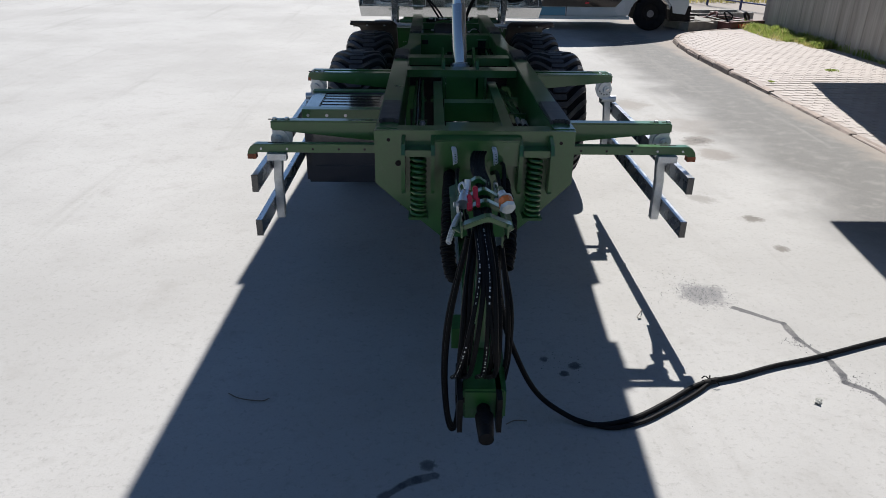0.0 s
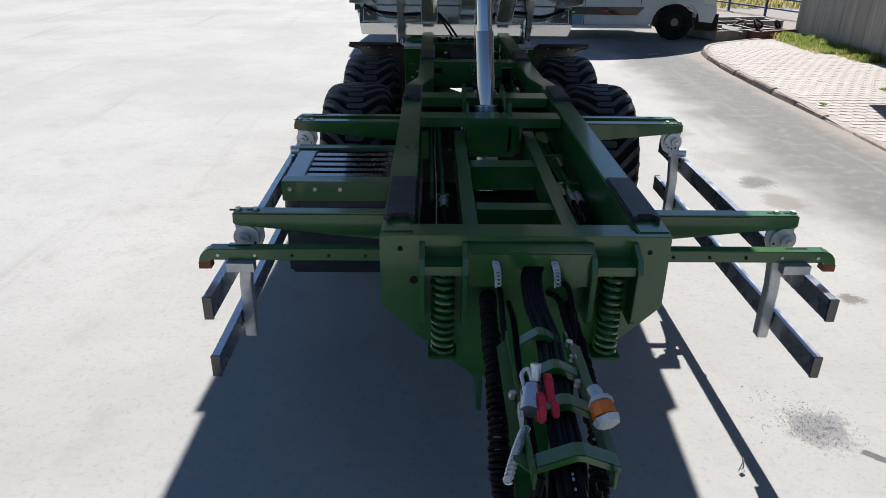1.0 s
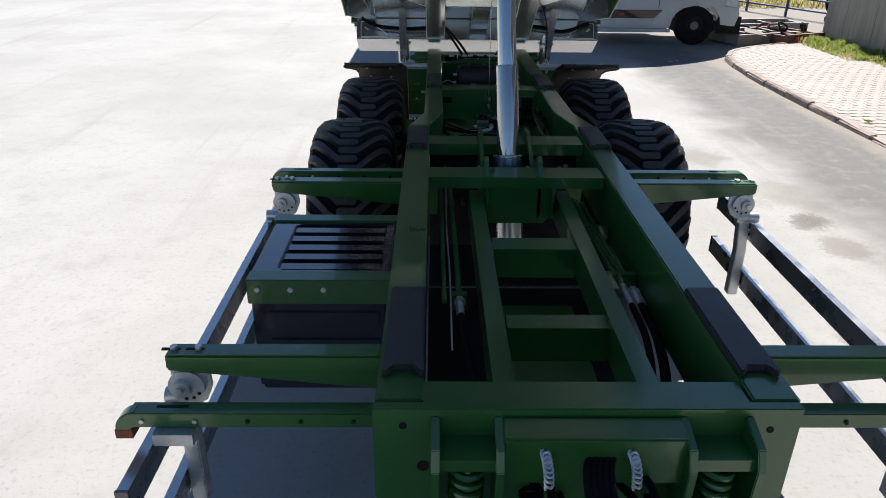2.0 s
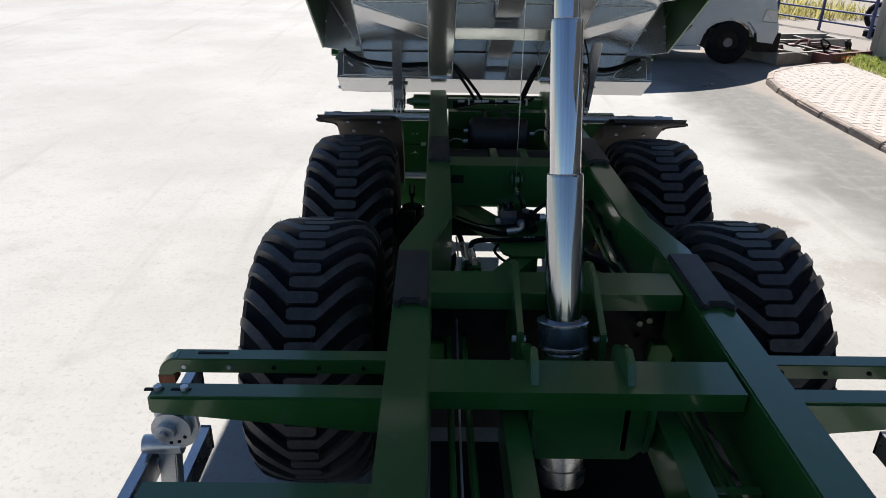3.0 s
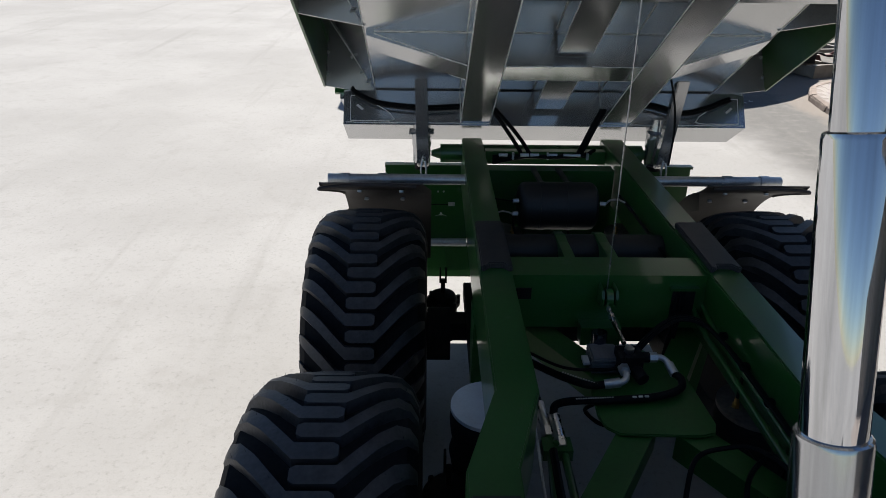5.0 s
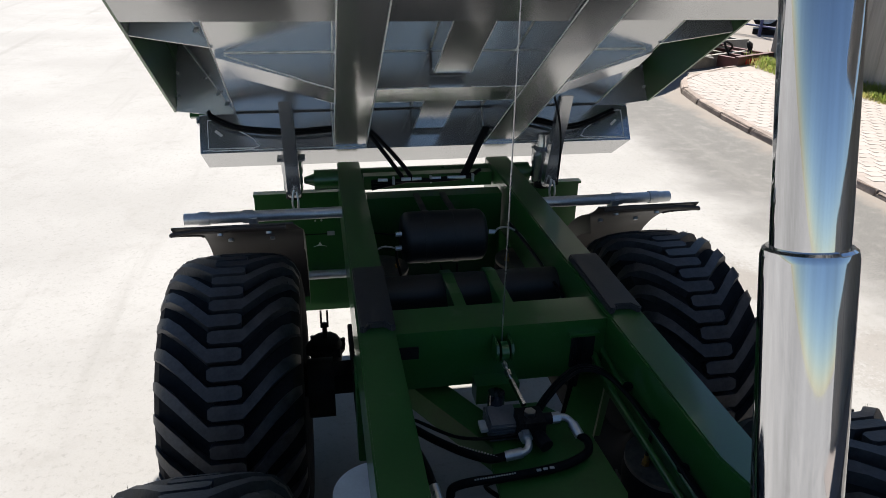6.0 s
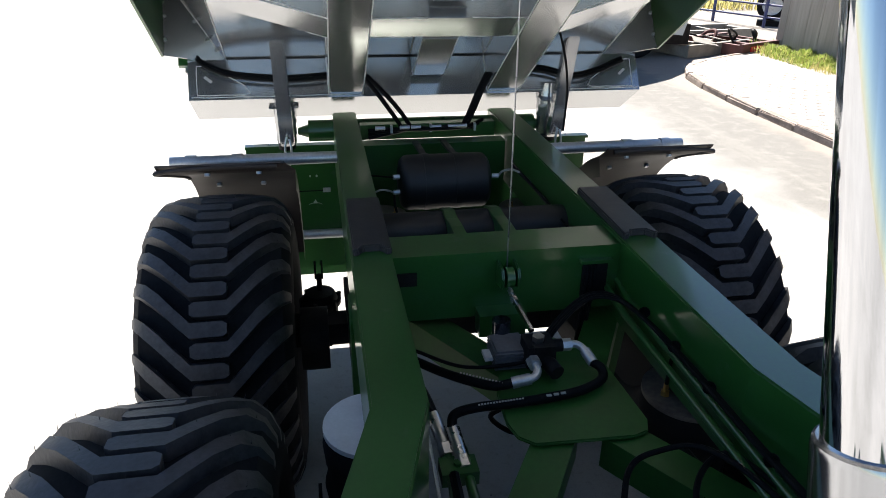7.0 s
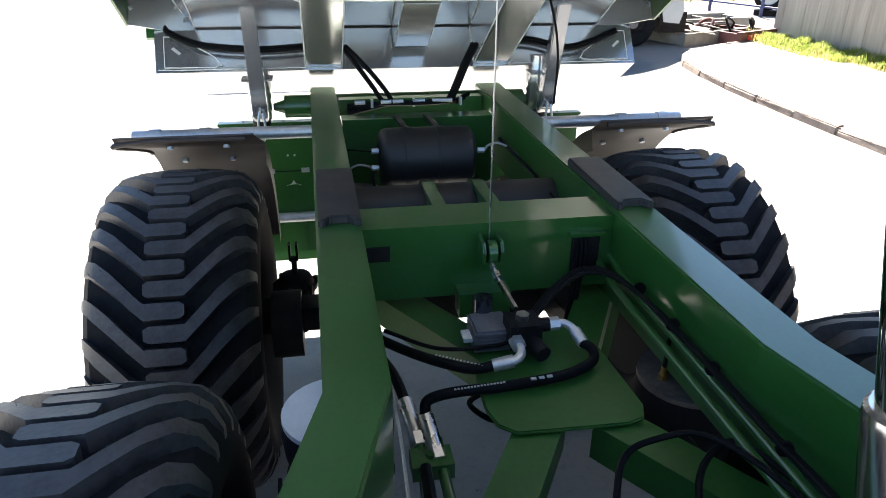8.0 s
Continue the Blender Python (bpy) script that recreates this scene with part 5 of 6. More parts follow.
coiled_hose([(-0.155, 3.95, 1.10), (-0.165, 3.75, 1.10), (-0.175, 3.45, 1.13), (-0.182, 3.15, 1.13), (-0.19, 2.95, 1.08), (-0.178, 2.86, 1.0), (-0.15, 2.84, 0.94)], 0.028, 0.0085, 52, "black coiled air hose")
coiled_hose([(0.19, 3.95, 1.05), (0.18, 3.75, 1.06), (0.17, 3.5, 1.07), (0.15, 3.2, 1.08), (0.12, 2.95, 1.05), (0.10, 2.86, 0.99)], 0.026, 0.008, 44, "black coiled air hose")
for pts in ([(-0.10, 3.98, 1.12), (-0.115, 3.80, 1.17), (-0.125, 3.5, 1.16), (-0.12, 3.2, 1.18), (-0.11, 3.0, 1.16)],
            [(0.11, 3.98, 1.10), (0.125, 3.82, 1.16), (0.12, 3.6, 1.17), (0.105, 3.3, 1.17), (0.09, 3.05, 1.15)],
            [(0.15, 3.98, 1.16), (0.165, 3.84, 1.20), (0.155, 3.66, 1.16), (0.13, 3.5, 1.10), (0.10, 3.35, 1.02)],
            [(-0.06, 3.98, 1.05), (-0.07, 3.7, 1.12), (-0.08, 3.4, 1.10), (-0.07, 3.1, 1.05), (-0.05, 2.9, 0.95)]):
    part("plate_hose", tube(pts, 0.0125, 8), HOSE, trailer, "black hydraulic hose", True)
for a in (-0.137, 0.108):
    run = curve_points([(a, 3.93, 1.285), (a + 0.004, 3.885, 1.285), (a + 0.010, 3.86, 1.255), (a + 0.014, 3.855, 1.20)], 16)
    coil = []
    for k, p in enumerate(run):
        g = 2 * math.pi * k / 5
        coil.append((p.x + 0.012 * math.cos(g), p.y + 0.009 * math.sin(g), p.z + 0.009 * math.sin(g)))
    part("spring_guard", tube(coil, 0.0045, 6, 2), GALV, trailer, "bright spring hose guard", True)

# stand that carries the hoses and couplings
stand = part("hose_stand", prism([(2.75, 0.60), (2.83, 0.60), (2.95, 1.20), (2.88, 1.20)], "x", -0.05, 0.0, 0.004), GREEN, trailer, "green steel hose stand above the drawbar")
for yy, zz, w, cx in ((3.35, 1.25, 0.07, -0.02), (3.12, 1.27, 0.085, -0.005), (2.92, 1.285, 0.09, -0.01), (2.69, 1.30, 0.11, -0.015)):
    part("stand_saddle", prism([(cx - w, zz - 0.035), (cx - w, zz - 0.01), (cx - 0.012, zz + 0.03), (cx + 0.012, zz + 0.03), (cx + w, zz - 0.01), (cx + w, zz - 0.035), (cx + 0.01, zz + 0.005), (cx - 0.01, zz + 0.005)], "y", yy, yy + 0.055, 0.003), GREEN, stand)
for s in (-1, 1):
    part("stand_side", prism([(2.66, 1.24), (3.42, 1.20), (3.42, 1.255), (2.66, 1.30)], "x", -0.03 + s * 0.10, -0.03 + s * 0.108, 0.002), GREEN, stand)
    part("stand_wing", prism([(-0.03 + s * 0.10, 2.72), (-0.03 + s * 0.145, 2.78), (-0.03 + s * 0.145, 3.34), (-0.03 + s * 0.10, 3.40)], "z", 1.232, 1.24, 0.002), GREEN, stand)
for a, b in ((0.075, 3.34), (0.072, 3.25), (0.062, 3.11), (-0.15, 3.05)):
    part("stand_bolt", rod((a, b, 1.24), (a, b, 1.262), 0.0125, seg=6), GALV, stand, "zinc bolt")
red = part("red_coupling", prism([(2.76, 1.300), (2.775, 1.285), (2.83, 1.305), (2.85, 1.345), (2.815, 1.358), (2.78, 1.335)], "x", -0.103, -0.076, 0.006), RED, stand, "red air coupling")
part("coupling_lever", prism([(2.80, 1.335), (2.865, 1.375), (2.905, 1.37), (2.895, 1.355), (2.83, 1.32)], "x", -0.072, -0.048, 0.004), RED, red)
part("coupling_lever", prism([(2.76, 1.315), (2.80, 1.345), (2.82, 1.335), (2.79, 1.30)], "x", -0.060, -0.040, 0.004), RED, red)
part("coupling_body", rod((-0.122, 2.79, 1.315), (-0.108, 2.87, 1.34), 0.029, seg=20, bevel=0.008), ALU, stand, "grey coupling", True)
part("coupling_body", box(-0.14, -0.085, 2.83, 2.875, 1.305, 1.345, 0.008), ALU, stand)
part("coupling_ear", tube([(-0.13, 2.86, 1.345), (-0.138, 2.885, 1.375), (-0.12, 2.90, 1.385), (-0.105, 2.88, 1.36)], 0.006, 6), GALV, stand, "", True)
part("coupling_neck", rod((-0.098, 2.885, 1.355), (-0.095, 2.905, 1.40), 0.016, seg=12, bevel=0.003), GALV, stand, "", True)
part("coupling_clip", box(-0.152, -0.142, 2.76, 2.83, 1.285, 1.32, 0.003), GALV, stand)
coilp = []
for k in range(15 * 10 + 1):
    q, g = k / 150, 2 * math.pi * k / 10
    coilp.append((-0.135 - 0.055 * q + 0.012 * math.cos(g), 2.765 - 0.10 * q, 1.275 - 0.08 * q * q - 0.02 * q + 0.012 * math.sin(g)))
part("coupling_guard", tube(coilp, 0.0035, 6, 1, False), GALV, stand, "bright spring hose guard", True)
part("guarded_hose", tube([(-0.135, 2.77, 1.275), (-0.16, 2.72, 1.25), (-0.19, 2.665, 1.175)], 0.010, 8), CLOTH, stand, "", True)
orange = part("orange_coupling", rod((0.047, 2.793, 1.338), (0.053, 2.757, 1.322), 0.034, 0.037, seg=9, bevel=0.010), ORANGE, stand, "orange coupling cap")
part("coupling_wrap", rod((0.054, 2.753, 1.320), (0.058, 2.738, 1.313), 0.041, 0.034, seg=7, bevel=0.005), CLOTH, stand, "pale blue-grey coupling rim")
part("coupling_wrap", rod((0.044, 2.812, 1.346), (0.047, 2.796, 1.340), 0.030, 0.039, seg=7, bevel=0.004), CLOTH, stand, "pale blue-grey coupling rim")
part("coupling_socket", rod((0.034, 2.85, 1.35), (0.042, 2.812, 1.344), 0.021, seg=16, bevel=0.004), ALU, stand, "blue-grey socket", True)

for ob in stand.children:
    if ob.name.split(".")[0] in ("red_coupling", "coupling_body", "coupling_ear", "coupling_neck", "coupling_clip", "coupling_guard", "guarded_hose", "orange_coupling", "coupling_wrap", "coupling_socket"):
        right = ob.name.split(".")[0] in ("orange_coupling", "coupling_wrap", "coupling_socket")
        ob.location = (0.032 if right else 0.0, 0.095, 0.0)

# hose bundle: from the plate over the stand, down to the drawbar and back up
for i, (x0, r) in enumerate(((-0.055, 0.0105), (-0.035, 0.0115), (-0.012, 0.0105), (0.008, 0.0115), (-0.025, 0.010))):
    k = (i - 2) * 0.017
    run = [(0.06 + k, 4.03, 1.2), (0.052 + k, 3.95, 1.27), (0.012 + k, 3.86, 1.25), (0.0 + k, 3.65, 1.235), (0.012 + k, 3.4, 1.235 + 0.008 * (i % 2)), (-0.02 + k, 3.0, 1.265), (-0.035 + k, 2.7, 1.27 + 0.01 * (i % 2)), (x0 - 0.01, 2.45, 1.16), (x0 - 0.02 + k, 2.32, 0.95), (x0 - 0.03 + 2 * k, 2.32, 0.76), (x0 - 0.05 + 2 * k, 2.42, 0.66)]
    if i in (0, 2):
        line = curve_points(run, 40)
        for j in range(210 if i else 250, 400, 2):
            if (j * 7 + i * 13) % 23 < 8 or j < 225 and (j // 2) % 3 or (j // 30) % 3 == 1:
                continue
            p, q = line[j], line[j + 1]
            d = (q - p).normalized()
            up = (Vector((0, -0.75, 0.66)) - d * d.dot(Vector((0, -0.75, 0.66)))).normalized()
            side = d.cross(up)
            w = 0.0014 if (j // 18 + i) % 3 else 0.0032
            bar = bmesh.new()
            bar.faces.new([bar.verts.new(c + up * (r + 0.0012) + side * e) for c, e in ((p, -w), (p, w), (q + (q - p) * 0.3, w), (q + (q - p) * 0.3, -w))])
            part("hose_print", bar, WHITEMARK, trailer)
    part("bundle_hose", tube(run, r, 8), HOSE, trailer, "black hydraulic hose with pale print", True)
for i, x0 in enumerate((-0.115, -0.09, 0.025, 0.05)):
    k = 0.012 * (i % 3)
    run = [(x0 * 0.4 - 0.02, 2.80, 1.235 - k), (x0 * 0.6 - 0.02, 2.66, 1.21 - k), (x0 * 0.85 - 0.02, 2.50, 1.08 + k), (x0 - 0.02, 2.40 + k, 0.90), (x0 - 0.03, 2.37 + k, 0.74), (x0 * 0.8 - 0.04, 2.48, 0.62)]
    part("bundle_hose", tube(run, 0.0125, 8), HOSE, trailer, "black hydraulic hose", True)
for i, pts in enumerate(([(-0.10, 2.75, 1.2), (-0.18, 2.62, 0.85), (-0.20, 2.58, 0.55), (-0.178, 2.55, 0.32), (-0.14, 2.56, 0.30), (-0.10, 2.60, 0.55), (-0.07, 2.65, 0.80)],
                         [(-0.10, 2.78, 1.2), (-0.188, 2.66, 0.85), (-0.208, 2.62, 0.55), (-0.185, 2.57, 0.30), (-0.15, 2.56, 0.27), (-0.12, 2.60, 0.5)],
                         [(0.06, 2.75, 1.15), (0.085, 2.6, 0.9), (0.09, 2.6, 0.65), (0.075, 2.64, 0.5)], [(0.05, 2.78, 1.15), (0.10, 2.62, 0.92), (0.105, 2.62, 0.66), (0.095, 2.66, 0.48)])):
    part("hanging_hose", tube(pts, 0.012, 8), HOSE, trailer, "", True)
# cable running off over the yard
cable = part("power_cable", add_tube(tube([(0.03, 2.75, 1.15), (0.09, 2.86, 0.75), (0.17, 2.95, 0.47), (0.30, 2.98, 0.19), (0.45, 2.95, 0.06), (0.63, 2.88, 0.02), (0.86, 2.93, 0.02), (1.09, 3.07, 0.02), (1.35, 3.25, 0.022), (1.62, 3.34, 0.02), (1.9, 3.45, 0.02), (2.22, 3.55, 0.02), (2.8, 3.766, 0.02), (3.4, 3.95, 0.02), (5, 4.4, 0.02)], 0.0155, 10), [(0.55, 2.92, 0.02), (0.72, 2.86, 0.014), (0.9, 2.905, 0.014), (1.09, 3.02, 0.014), (1.3, 3.17, 0.014), (1.42, 3.27, 0.02)], 0.013, 8), HOSE, None, "", True)
tagged(cable, "thick black power cable lying across the concrete", "cable")
part("cable_tape", rod((1.38, 3.263, 0.022), (1.47, 3.294, 0.022), 0.0195, seg=12), DARK, cable, "dark tape wrap", True)
for dx, dy in ((0.02, 0.05), (-0.03, 0.04), (0.05, -0.035)):
    part("loose_strand", tube([(1.42, 3.278, 0.035), (1.42 + dx * 0.6, 3.278 + dy * 0.6, 0.045), (1.42 + dx, 3.278 + dy, 0.02)], 0.004, 6), HOSE, cable, "", True)


# ---- parked van ----
def van():
    v = new("parked_van")
    tagged(v, "white and pale blue van parked beyond the trailer", "van")
    y0, y1 = 19.0, 20.95
    outline = [(-1.7, 0.32), (4.93, 0.32), (5.0, 0.62), (5.16, 0.78), (5.5, 0.86), (5.84, 0.78), (6.0, 0.60), (6.05, 0.40), (6.45, 0.36), (6.52, 0.62), (6.42, 1.02), (6.3, 1.4), (6.0, 2.05), (5.5, 2.8), (4.9, 3.4), (4.3, 3.8), (3.5, 4.08), (-1.35, 4.35), (-1.6, 4.25), (-1.78, 4.0), (-1.78, 0.5)]
    part("body", prism(outline, "y", y0, y1, 0.05), VANWHITE, v, "pale glossy van body")
    part("rubbing_strip", prism([(-1.7, 0.58), (4.55, 0.58), (4.72, 0.76), (-1.7, 0.76)], "y", y0 - 0.025, y0 + 0.01, 0.008), GLASS, v, "black rubbing strip")
    part("side_stripe", box(-1.7, 3.25, y0 - 0.006, y0 + 0.01, 0.36, 0.57, 0.002), VANBLUE, v, "blue lower stripe")
    part("sill", box(0.7, 4.95, y0 - 0.012, y0 + 0.05, 0.27, 0.345, 0.01), VANWHITE, v)
    part("door_seam", box(3.27, 3.285, y0 - 0.004, y0 + 0.004, 0.35, 2.2, 0), DARK, v)
    part("door_seam", box(4.62, 4.635, y0 - 0.004, y0 + 0.004, 0.80, 1.4, 0), DARK, v)
    part("side_marker", box(3.75, 3.85, y0 - 0.03, y0 - 0.02, 0.655, 0.695, 0.004), RED, v, "small red marker")
    part("side_window", prism([(3.35, 1.3), (4.9, 1.3), (4.4, 2.05), (3.35, 2.05)], "y", y0 - 0.008, y0 + 0.01, 0.006), GLASS, v)
    part("bumper", box(6.02, 6.56, y0 + 0.02, y1 - 0.02, 0.25, 0.62, 0.05), DARK, v, "dark plastic bumper")
    part("headlight", prism([(6.1, 0.85), (6.42, 0.82), (6.38, 1.05), (6.15, 1.1)], "y", y0 - 0.01, y0 + 0.05, 0.01), CLOTH, v)
    for wx in (5.5, 0.2):
        w = part("wheel", lathe([(-0.10, 0.20), (-0.115, 0.24), (-0.115, 0.31), (-0.09, 0.345), (0.09, 0.345), (0.115, 0.31), (0.115, 0.24), (0.10, 0.20)], 48, "x", True), RUBBER, v, "black road tyre", True)
        w.matrix_basis = Matrix.Translation((wx, y0 + 0.11, 0.42)) @ Matrix.Rotation(radians(90), 4, "Z") @ Matrix.Scale(1.22, 4)
        part("rim", lathe([(-0.06, 0.0), (-0.07, 0.04), (-0.06, 0.06), (-0.045, 0.15), (-0.10, 0.20), (-0.03, 0.20), (0.10, 0.20)], 32), RIM, w, "dark wheel", True)
        part("hub_cap", rod((-0.085, 0, 0), (-0.05, 0, 0), 0.075, seg=20, bevel=0.008), MOTOR, w, "grey hub", True)
        for k in range(5):
            g = radians(72 * k)
            part("rim_hole", rod((-0.068, 0.11 * math.cos(g), 0.11 * math.sin(g)), (-0.04, 0.11 * math.cos(g), 0.11 * math.sin(g)), 0.028, seg=12), DARK, w)
        part("wheel_well", prism([(wx - 0.46, 0.30), (wx - 0.40, 0.66), (wx, 0.80), (wx + 0.40, 0.66), (wx + 0.46, 0.30)], "y", y0 + 0.02, y0 + 0.5, 0), DARK, v)
    part("wing_mirror", box(4.85, 5.0, y0 - 0.22, y0 - 0.02, 1.28, 1.52, 0.03), DARK, v)
    return v


van()


# ---- scrap frames beside the pavement end ----
def scrap_frame(x, y, rz, length, width, h, m, label):
    e = new("scrap_skid")
    tagged(e, label, "skid", "old frames piled by the wall")
    e.matrix_basis = pose(x, y, 0.0, 0, 0, rz)
    t = 0.09
    part("long_beam", box(0, length, 0, t, 0.0, h, 0.006), m, e)
    part("long_beam", box(0, length, width - t, width, 0.0, h, 0.006), m, e)
    for k in range(4):
        a = k * (length - t) / 3
        part("cross_beam", box(a, a + t, t, width - t, 0.02, h - 0.03, 0.004), m, e)
    return e


scrap_frame(6.5, 18.85, 22, 1.9, 1.0, 0.24, SCRAP, "weathered grey box frame lying on the ground")
f2 = scrap_frame(7.6, 18.78, 24, 1.2, 1.3, 0.26, REDIRON, "rusty red steel frame with worn paint")
part("paint_mark", box(0.25, 0.85, -0.006, 0.004, 0.10, 0.20, 0.001), RED, f2, "faded red lettering bar")
scrap_frame(6.4, 20.2, 10, 2.6, 0.9, 0.30, SCRAP, "long weathered steel frame in the pile")
rnd = random.Random(4)
for k in range(4):
    x, y = 7.0 + 0.4 * k + rnd.uniform(-.1, .1), 19.25 + rnd.uniform(0, 0.6)
    p = [(x, y, 0.15), (x + rnd.uniform(-.2, .2), y + 0.1, 0.34 + rnd.uniform(0, .12)), (x + rnd.uniform(-.3, .3), y + 0.3, 0.33), (x + rnd.uniform(-.3, .3), y + 0.45, 0.12)]
    tagged(part("bent_iron", tube(p, 0.022 + 0.012 * (k % 2), 8), REDIRON if k == 1 else DARK, None, "", True), "bent rusty iron bar in the scrap pile", "scrap iron", "scrap irons")
for k in range(3):
    tagged(part("scrap_plate", prism([(0, 0), (0.55, 0), (0.5, 0.3), (0.1, 0.34)], "z", 0, 0.02), SCRAP), "bent grey sheet steel offcut in the pile", "scrap plate", "scrap plates").matrix_basis = pose(6.7 + 0.55 * k, 19.05 + 0.2 * k, 0.27 + 0.03 * k, 14 - 8 * k, 10, 30 * k)


def fence():
    e = new("blue_railing")
    tagged(e, "dark blue painted steel railing behind the pile", "railing")
    a, b = Vector((8.3, 28.6, 0)), Vector((11.3, 21.5, 0))
    for k in range(6):
        p = a.lerp(b, k / 5)
        part("post", box(p.x - 0.03, p.x + 0.03, p.y - 0.03, p.y + 0.03, 0, 0.95), FENCE, e)
    for z in (0.25, 0.55, 0.88):
        part("rail", rod((a.x, a.y, z), (b.x, b.y, z), 0.026, seg=12), FENCE, e)
    return e


fence()
tyre_pile = part("spare_tyre", lathe([(-0.11, 0.24), (-0.13, 0.28), (-0.12, 0.34), (-0.08, 0.37), (0.08, 0.37), (0.12, 0.34), (0.13, 0.28), (0.11, 0.24)], 40, "x", True), RUBBER, None, "", True)
tagged(tyre_pile, "loose wheel with a pale rim behind the railing", "wheel").matrix_basis = pose(11.1, 23.3, 0.5, 0, 0, 58)
part("rim", lathe([(-0.09, 0.0), (-0.10, 0.05), (-0.06, 0.09), (-0.05, 0.2), (-0.10, 0.245), (0.1, 0.245)], 32), CLOTH, tyre_pile, "pale steel rim", True)
part("tyre_block", box(-0.2, 0.2, -0.3, 0.3, -0.5, -0.37), DARK, tyre_pile)

# yellowish shrubs behind the railing and weeds at the foot of the wall
def tufts(name, places, label, high, seed, blade=0.007, material=None):
    r = random.Random(seed)
    bm = bmesh.new()
    for x0, x1, y0, y1, z, count in places:
        for _ in range(count):
            x, y = r.uniform(x0, x1), r.uniform(y0, y1)
            h, a, lean = high * r.uniform(0.35, 1.0) * (0.75 + 0.5 * math.sin(x * 7.1 + 3 * math.sin(y * 2.3)) * math.sin(y * 5.3)), r.uniform(0, 6.28), r.uniform(0.1, 0.7)
            d = Vector((math.cos(a), math.sin(a), 0))
            s = Vector((-d.y, d.x, 0)) * blade * r.uniform(0.7, 1.7)
            p = Vector((x, y, z))
            q = p + d * h * lean * 0.4 + Vector((0, 0, h * 0.6))
            t = p + d * h * lean + Vector((0, 0, h * (1 - 0.3 * lean)))
            v = [bm.verts.new(c) for c in (p - s, p + s, q + s * 1.1, q - s * 1.1, t)]
            bm.faces.new((v[0], v[1], v[2], v[3]))
            bm.faces.new((v[3], v[2], v[4]))
    return tagged(part(name, bm, material or WEED), label, "weeds", kind="stuff")


tufts("weeds", [(8.3, 8.75, 15.6, 19.5, 0.09, 5200), (8.05, 8.5, 16.6, 19.3, 0.09, 2600), (7.85, 8.2, 17.2, 18.6, 0.09, 500), (8.6, 8.75, 13.5, 15.6, 0.09, 250)], "yellow-green weeds growing along the wall", 0.22, 3, 0.004)
tufts("dry_weeds", [(8.2, 8.75, 15.6, 19.4, 0.09, 2400), (7.85, 8.3, 16.6, 18.9, 0.09, 700)], "dry straw-coloured weeds along the wall", 0.20, 6, 0.0035, DRYGRASS)
tufts("wild_grass", [(8.5, 13.0, 26.5, 29.5, 0.0, 1500)], "tall yellowing grass behind the railing", 0.7, 5, 0.012, DRYGRASS)
tufts("paving_weed", [(7.15, 7.35, 12.95, 13.1, 0.09, 60), (5.6, 5.68, 11.9, 12.0, 0.09, 40)], "small weed tufts in the paving joints", 0.07, 8)


# ---- litter on the yard ----
def litter_paper(x, y, rz, size):
    bm = bmesh.new()
    r = random.Random(int(x * 97))
    vs = [[bm.verts.new((i * size / 3, j * size / 4, r.uniform(0.002, 0.02))) for i in range(4)] for j in range(4)]
    for j in range(3):
        for i in range(3):
            bm.faces.new((vs[j][i], vs[j][i + 1], vs[j + 1][i + 1], vs[j + 1][i]))
    ob = part("paper_scrap", bmesh_solid(bm, 0.002), PAPER)
    ob.matrix_basis = pose(x, y, 0.003, 0, 0, rz)
    return tagged(ob, "crumpled scrap of pale paper on the concrete", "litter", "litter")


def bmesh_solid(bm, t):
    bmesh.ops.solidify(bm, geom=bm.faces[:], thickness=t)
    return bm


for x, y, rz, size in ((1.2, 4.05, 20, 0.03), (2.0, 3.07, 50, 0.05), (4.3, 16.75, 10, 0.12), (4.5, 16.85, 50, 0.08), (1.32, 4.9, 60, 0.03)):
    litter_paper(x, y, rz, size)


def twig(x, y, pts, r=0.0032):
    ob = part("twig", tube([(x + a, y + b, 0.006 + c) for a, b, c in pts], r, 6), TWIG, None, "", True)
    return tagged(ob, "thin dry twig lying on the concrete", "twig", "litter")


twig(-1.45, 3.12, [(0, 0.06, 0), (0.08, 0.0, 0.01), (0.2, -0.01, 0.0), (0.25, 0.0, 0.01)])
twig(1.2, 4.08, [(0, 0, 0), (0.04, 0.05, 0.02), (0.06, 0.1, 0)])
twig(0.15, 2.9, [(0, 0, 0), (0.05, 0.02, 0.01), (0.12, 0.03, 0)], 0.003)


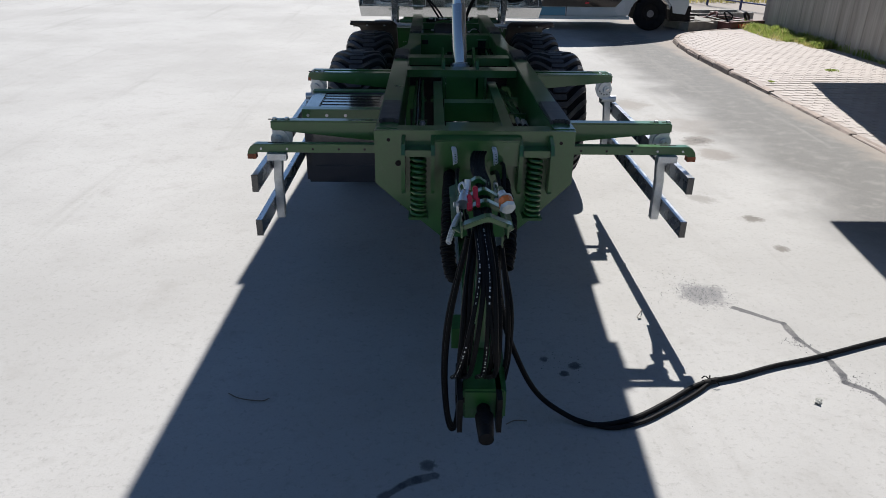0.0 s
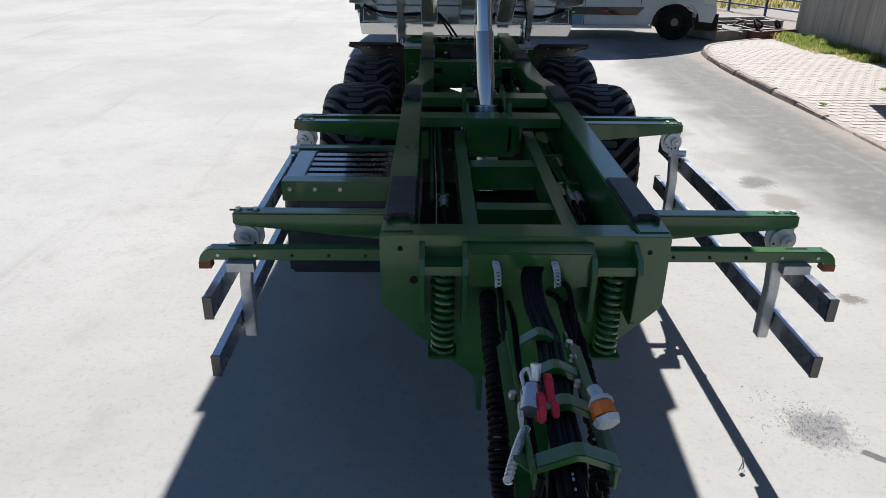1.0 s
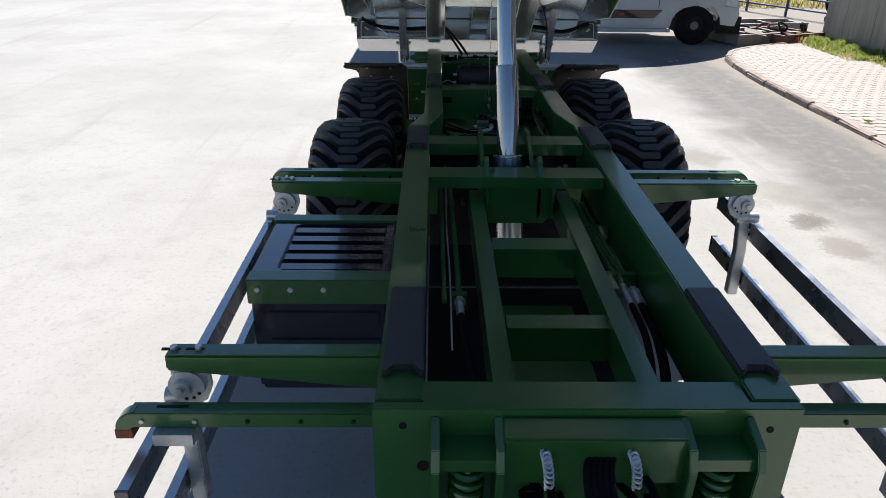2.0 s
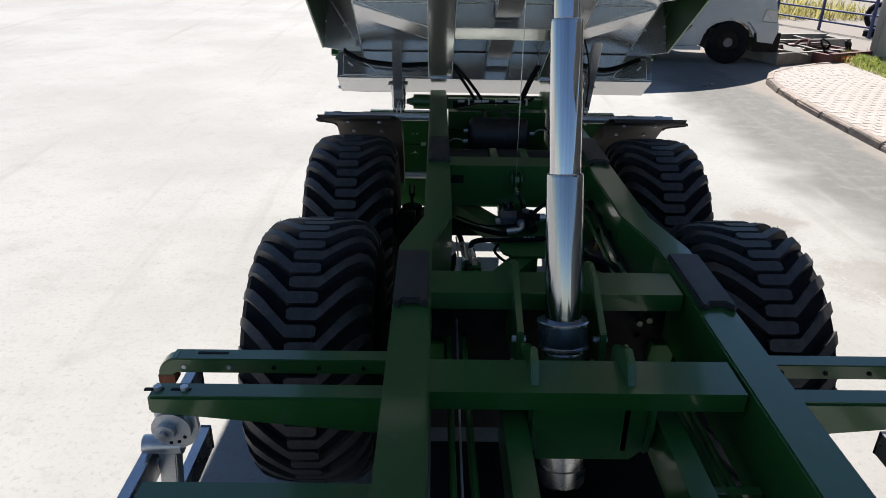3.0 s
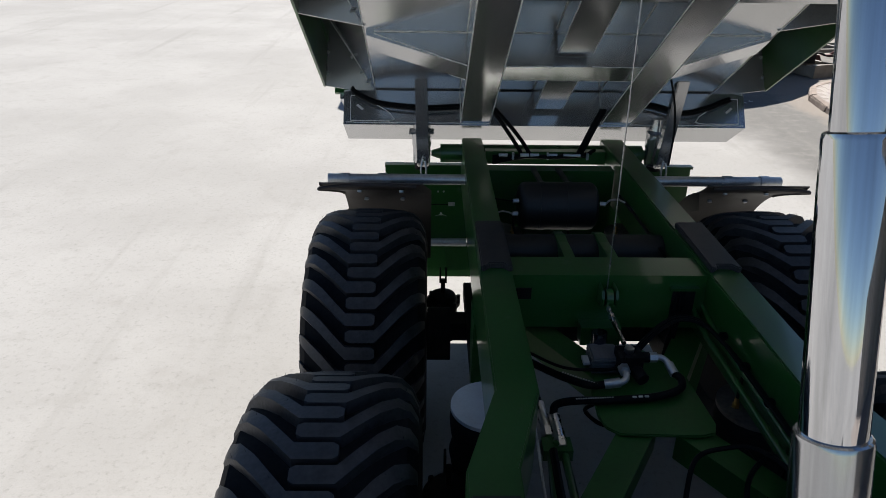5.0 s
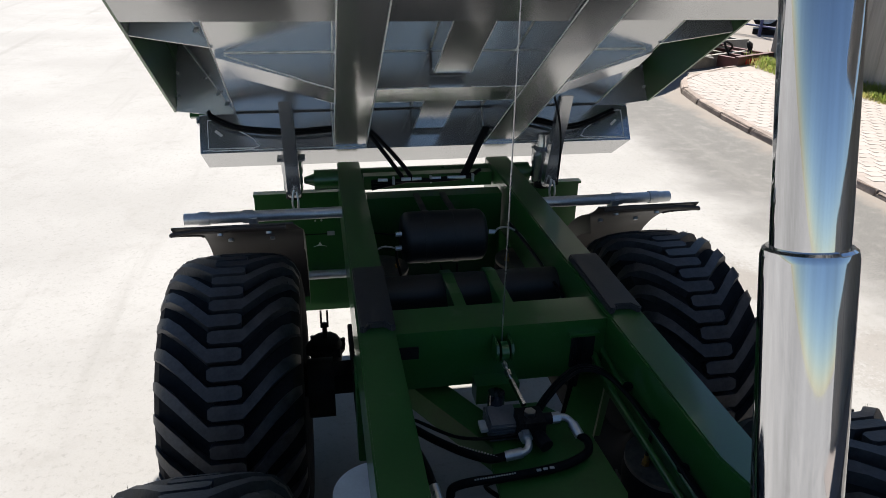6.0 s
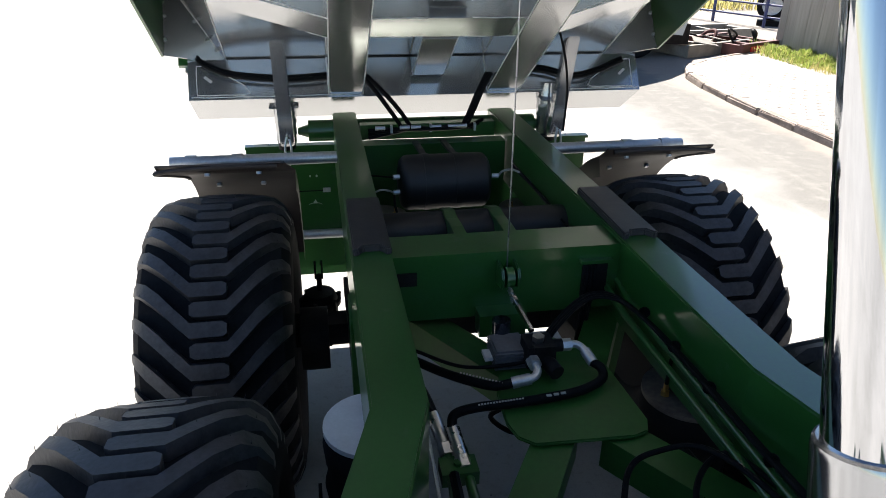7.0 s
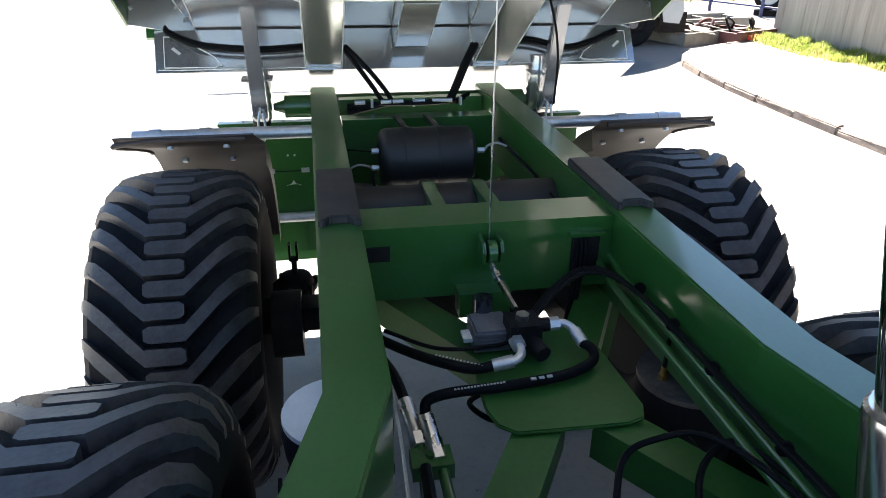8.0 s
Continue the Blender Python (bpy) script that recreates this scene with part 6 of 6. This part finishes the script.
def grit():
    """Scattered small stones and crumbs."""
    r = random.Random(11)
    bm = bmesh.new()
    for cx, cy, rad, count in ((1.80, 4.42, 0.24, 350), (1.70, 4.5, 0.42, 300), (3.19, 8.57, 0.26, 260), (2.2, 3.75, 0.12, 120), (2.35, 3.3, 0.2, 160), (0.6, 3.47, 0.2, 60), (1.6, 6.0, 4.5, 60)):
        for _ in range(count):
            a, d = r.uniform(0, 6.283), rad * math.sqrt(r.random()) * r.uniform(0.3, 1.1)
            x, y, s = cx + d * math.cos(a), cy + d * math.sin(a), r.uniform(0.001, 0.0042)
            if x > 4.75:
                continue
            top = bm.verts.new((x + r.uniform(-.3, .3) * s, y, s * r.uniform(0.7, 1.3)))
            ring = [bm.verts.new((x + s * math.cos(b) * r.uniform(.7, 1.2), y + s * math.sin(b) * r.uniform(.7, 1.2), 0.0)) for b in (0, 1.3, 2.5, 3.8, 5.0)]
            for i in range(5):
                bm.faces.new((ring[i], ring[(i + 1) % 5], top))
    return tagged(part("grit", bm, GRIT), "dark grit and small stones scattered on the yard", "grit", kind="stuff")


grit()

# ---- kerb stones and pavers, piece by piece ----
acc = 0.0
stones = [KERB_LINE[0]]
for a, b in zip(KERB_LINE, KERB_LINE[1:]):
    acc += (b - a).length
    if acc >= 0.78:
        stones.append(b)
        acc = 0.0
rk = random.Random(9)
kerb = new("kerb")
tagged(kerb, "worn grey concrete kerb stones edging the pavement", "kerb", kind="structure")
for a, b in zip(stones, stones[1:]):
    d = (b - a).normalized()
    n = Vector((d.y, -d.x, 0))
    if a.y < 1.0:
        continue
    L = (b - a).length - rk.uniform(0.01, 0.03)
    k = prism([(-0.002, -0.05), (0.012, 0.085), (0.03, 0.100), (0.13, 0.104), (0.14, -0.05)], "y", 0.009, L, 0.012)
    for v in k.verts:
        v.co += Vector((rk.uniform(-.009, .009), rk.uniform(-.012, .012), rk.uniform(-.010, .006)))
    ob = part("kerb_stone", k, KERB, kerb)
    ob.matrix_basis = Matrix(((n.x, d.x, 0, a.x), (n.y, d.y, 0, a.y), (0, 0, 1, paving_top(a.y) - 0.087 + rk.uniform(-0.012, 0.006)), (0, 0, 0, 1)))


def paver_mesh():
    """One interlocking stone: an oblong with a stepped waist, chamfered on top."""
    pts = [(-0.0965, -0.070), (-0.055, -0.070), (-0.030, -0.088), (0.030, -0.088), (0.055, -0.070), (0.0965, -0.070), (0.0965, 0.086), (0.055, 0.086), (0.030, 0.068), (-0.030, 0.068), (-0.055, 0.086), (-0.0965, 0.086)]
    bm = bmesh.new()
    low = [bm.verts.new((x, y, -0.03)) for x, y in pts]
    mid = [bm.verts.new((x, y, 0.0)) for x, y in pts]
    top = [bm.verts.new((x * 0.985, y * 0.988, 0.0016)) for x, y in pts]
    for i in range(12):
        j = (i + 1) % 12
        bm.faces.new((low[i], low[j], mid[j], mid[i]))
        bm.faces.new((mid[i], mid[j], top[j], top[i]))
    bm.faces.new(top)
    return bm


def kerb_x(y):
    best = min(KERB_LINE, key=lambda p: abs(p.y - y))
    return best.x


proto = None
SX, SY = 0.202, 0.158
count = 0
template = paver_mesh()
tv = [v.co.copy() for v in template.verts]
template.verts.index_update()
tf = [[v.index for v in f.verts] for f in template.faces]
yy, row = 4.6, 0
stone_verts, stone_faces = [], []
while yy < 18.2:
    x = kerb_x(yy) + 0.26 + (0.101 if row % 2 else 0.0)
    while x < 8.72:
        near = 10.2 < yy < 15.2 and x < 6.9
        z = paving_top(yy) + 0.0025 + rk.uniform(-0.0012, 0.0012)
        if near and count < 300:
            m = Matrix.Translation((x, yy, z)) @ Matrix.Rotation(rk.uniform(-.02, .02), 4, "Z")
            if proto is None:
                proto = part("paver", template, PAVER, pavement)
                proto.matrix_basis = m
            else:
                same(proto, "paver", m, pavement)
            count += 1
        else:
            base = len(stone_verts)
            stone_verts += [(c.x + x, c.y + yy, c.z + z) for c in tv]
            stone_faces += [[base + i for i in f] for f in tf]
        x += SX
    yy += SY
    row += 1
me = bpy.data.meshes.new("pavers")
me.from_pydata(stone_verts, [], stone_faces)
me.materials.append(PAVER)
tagged(new("paver_field", me), "pale interlocking concrete pavers", kind="stuff").parent = pavement
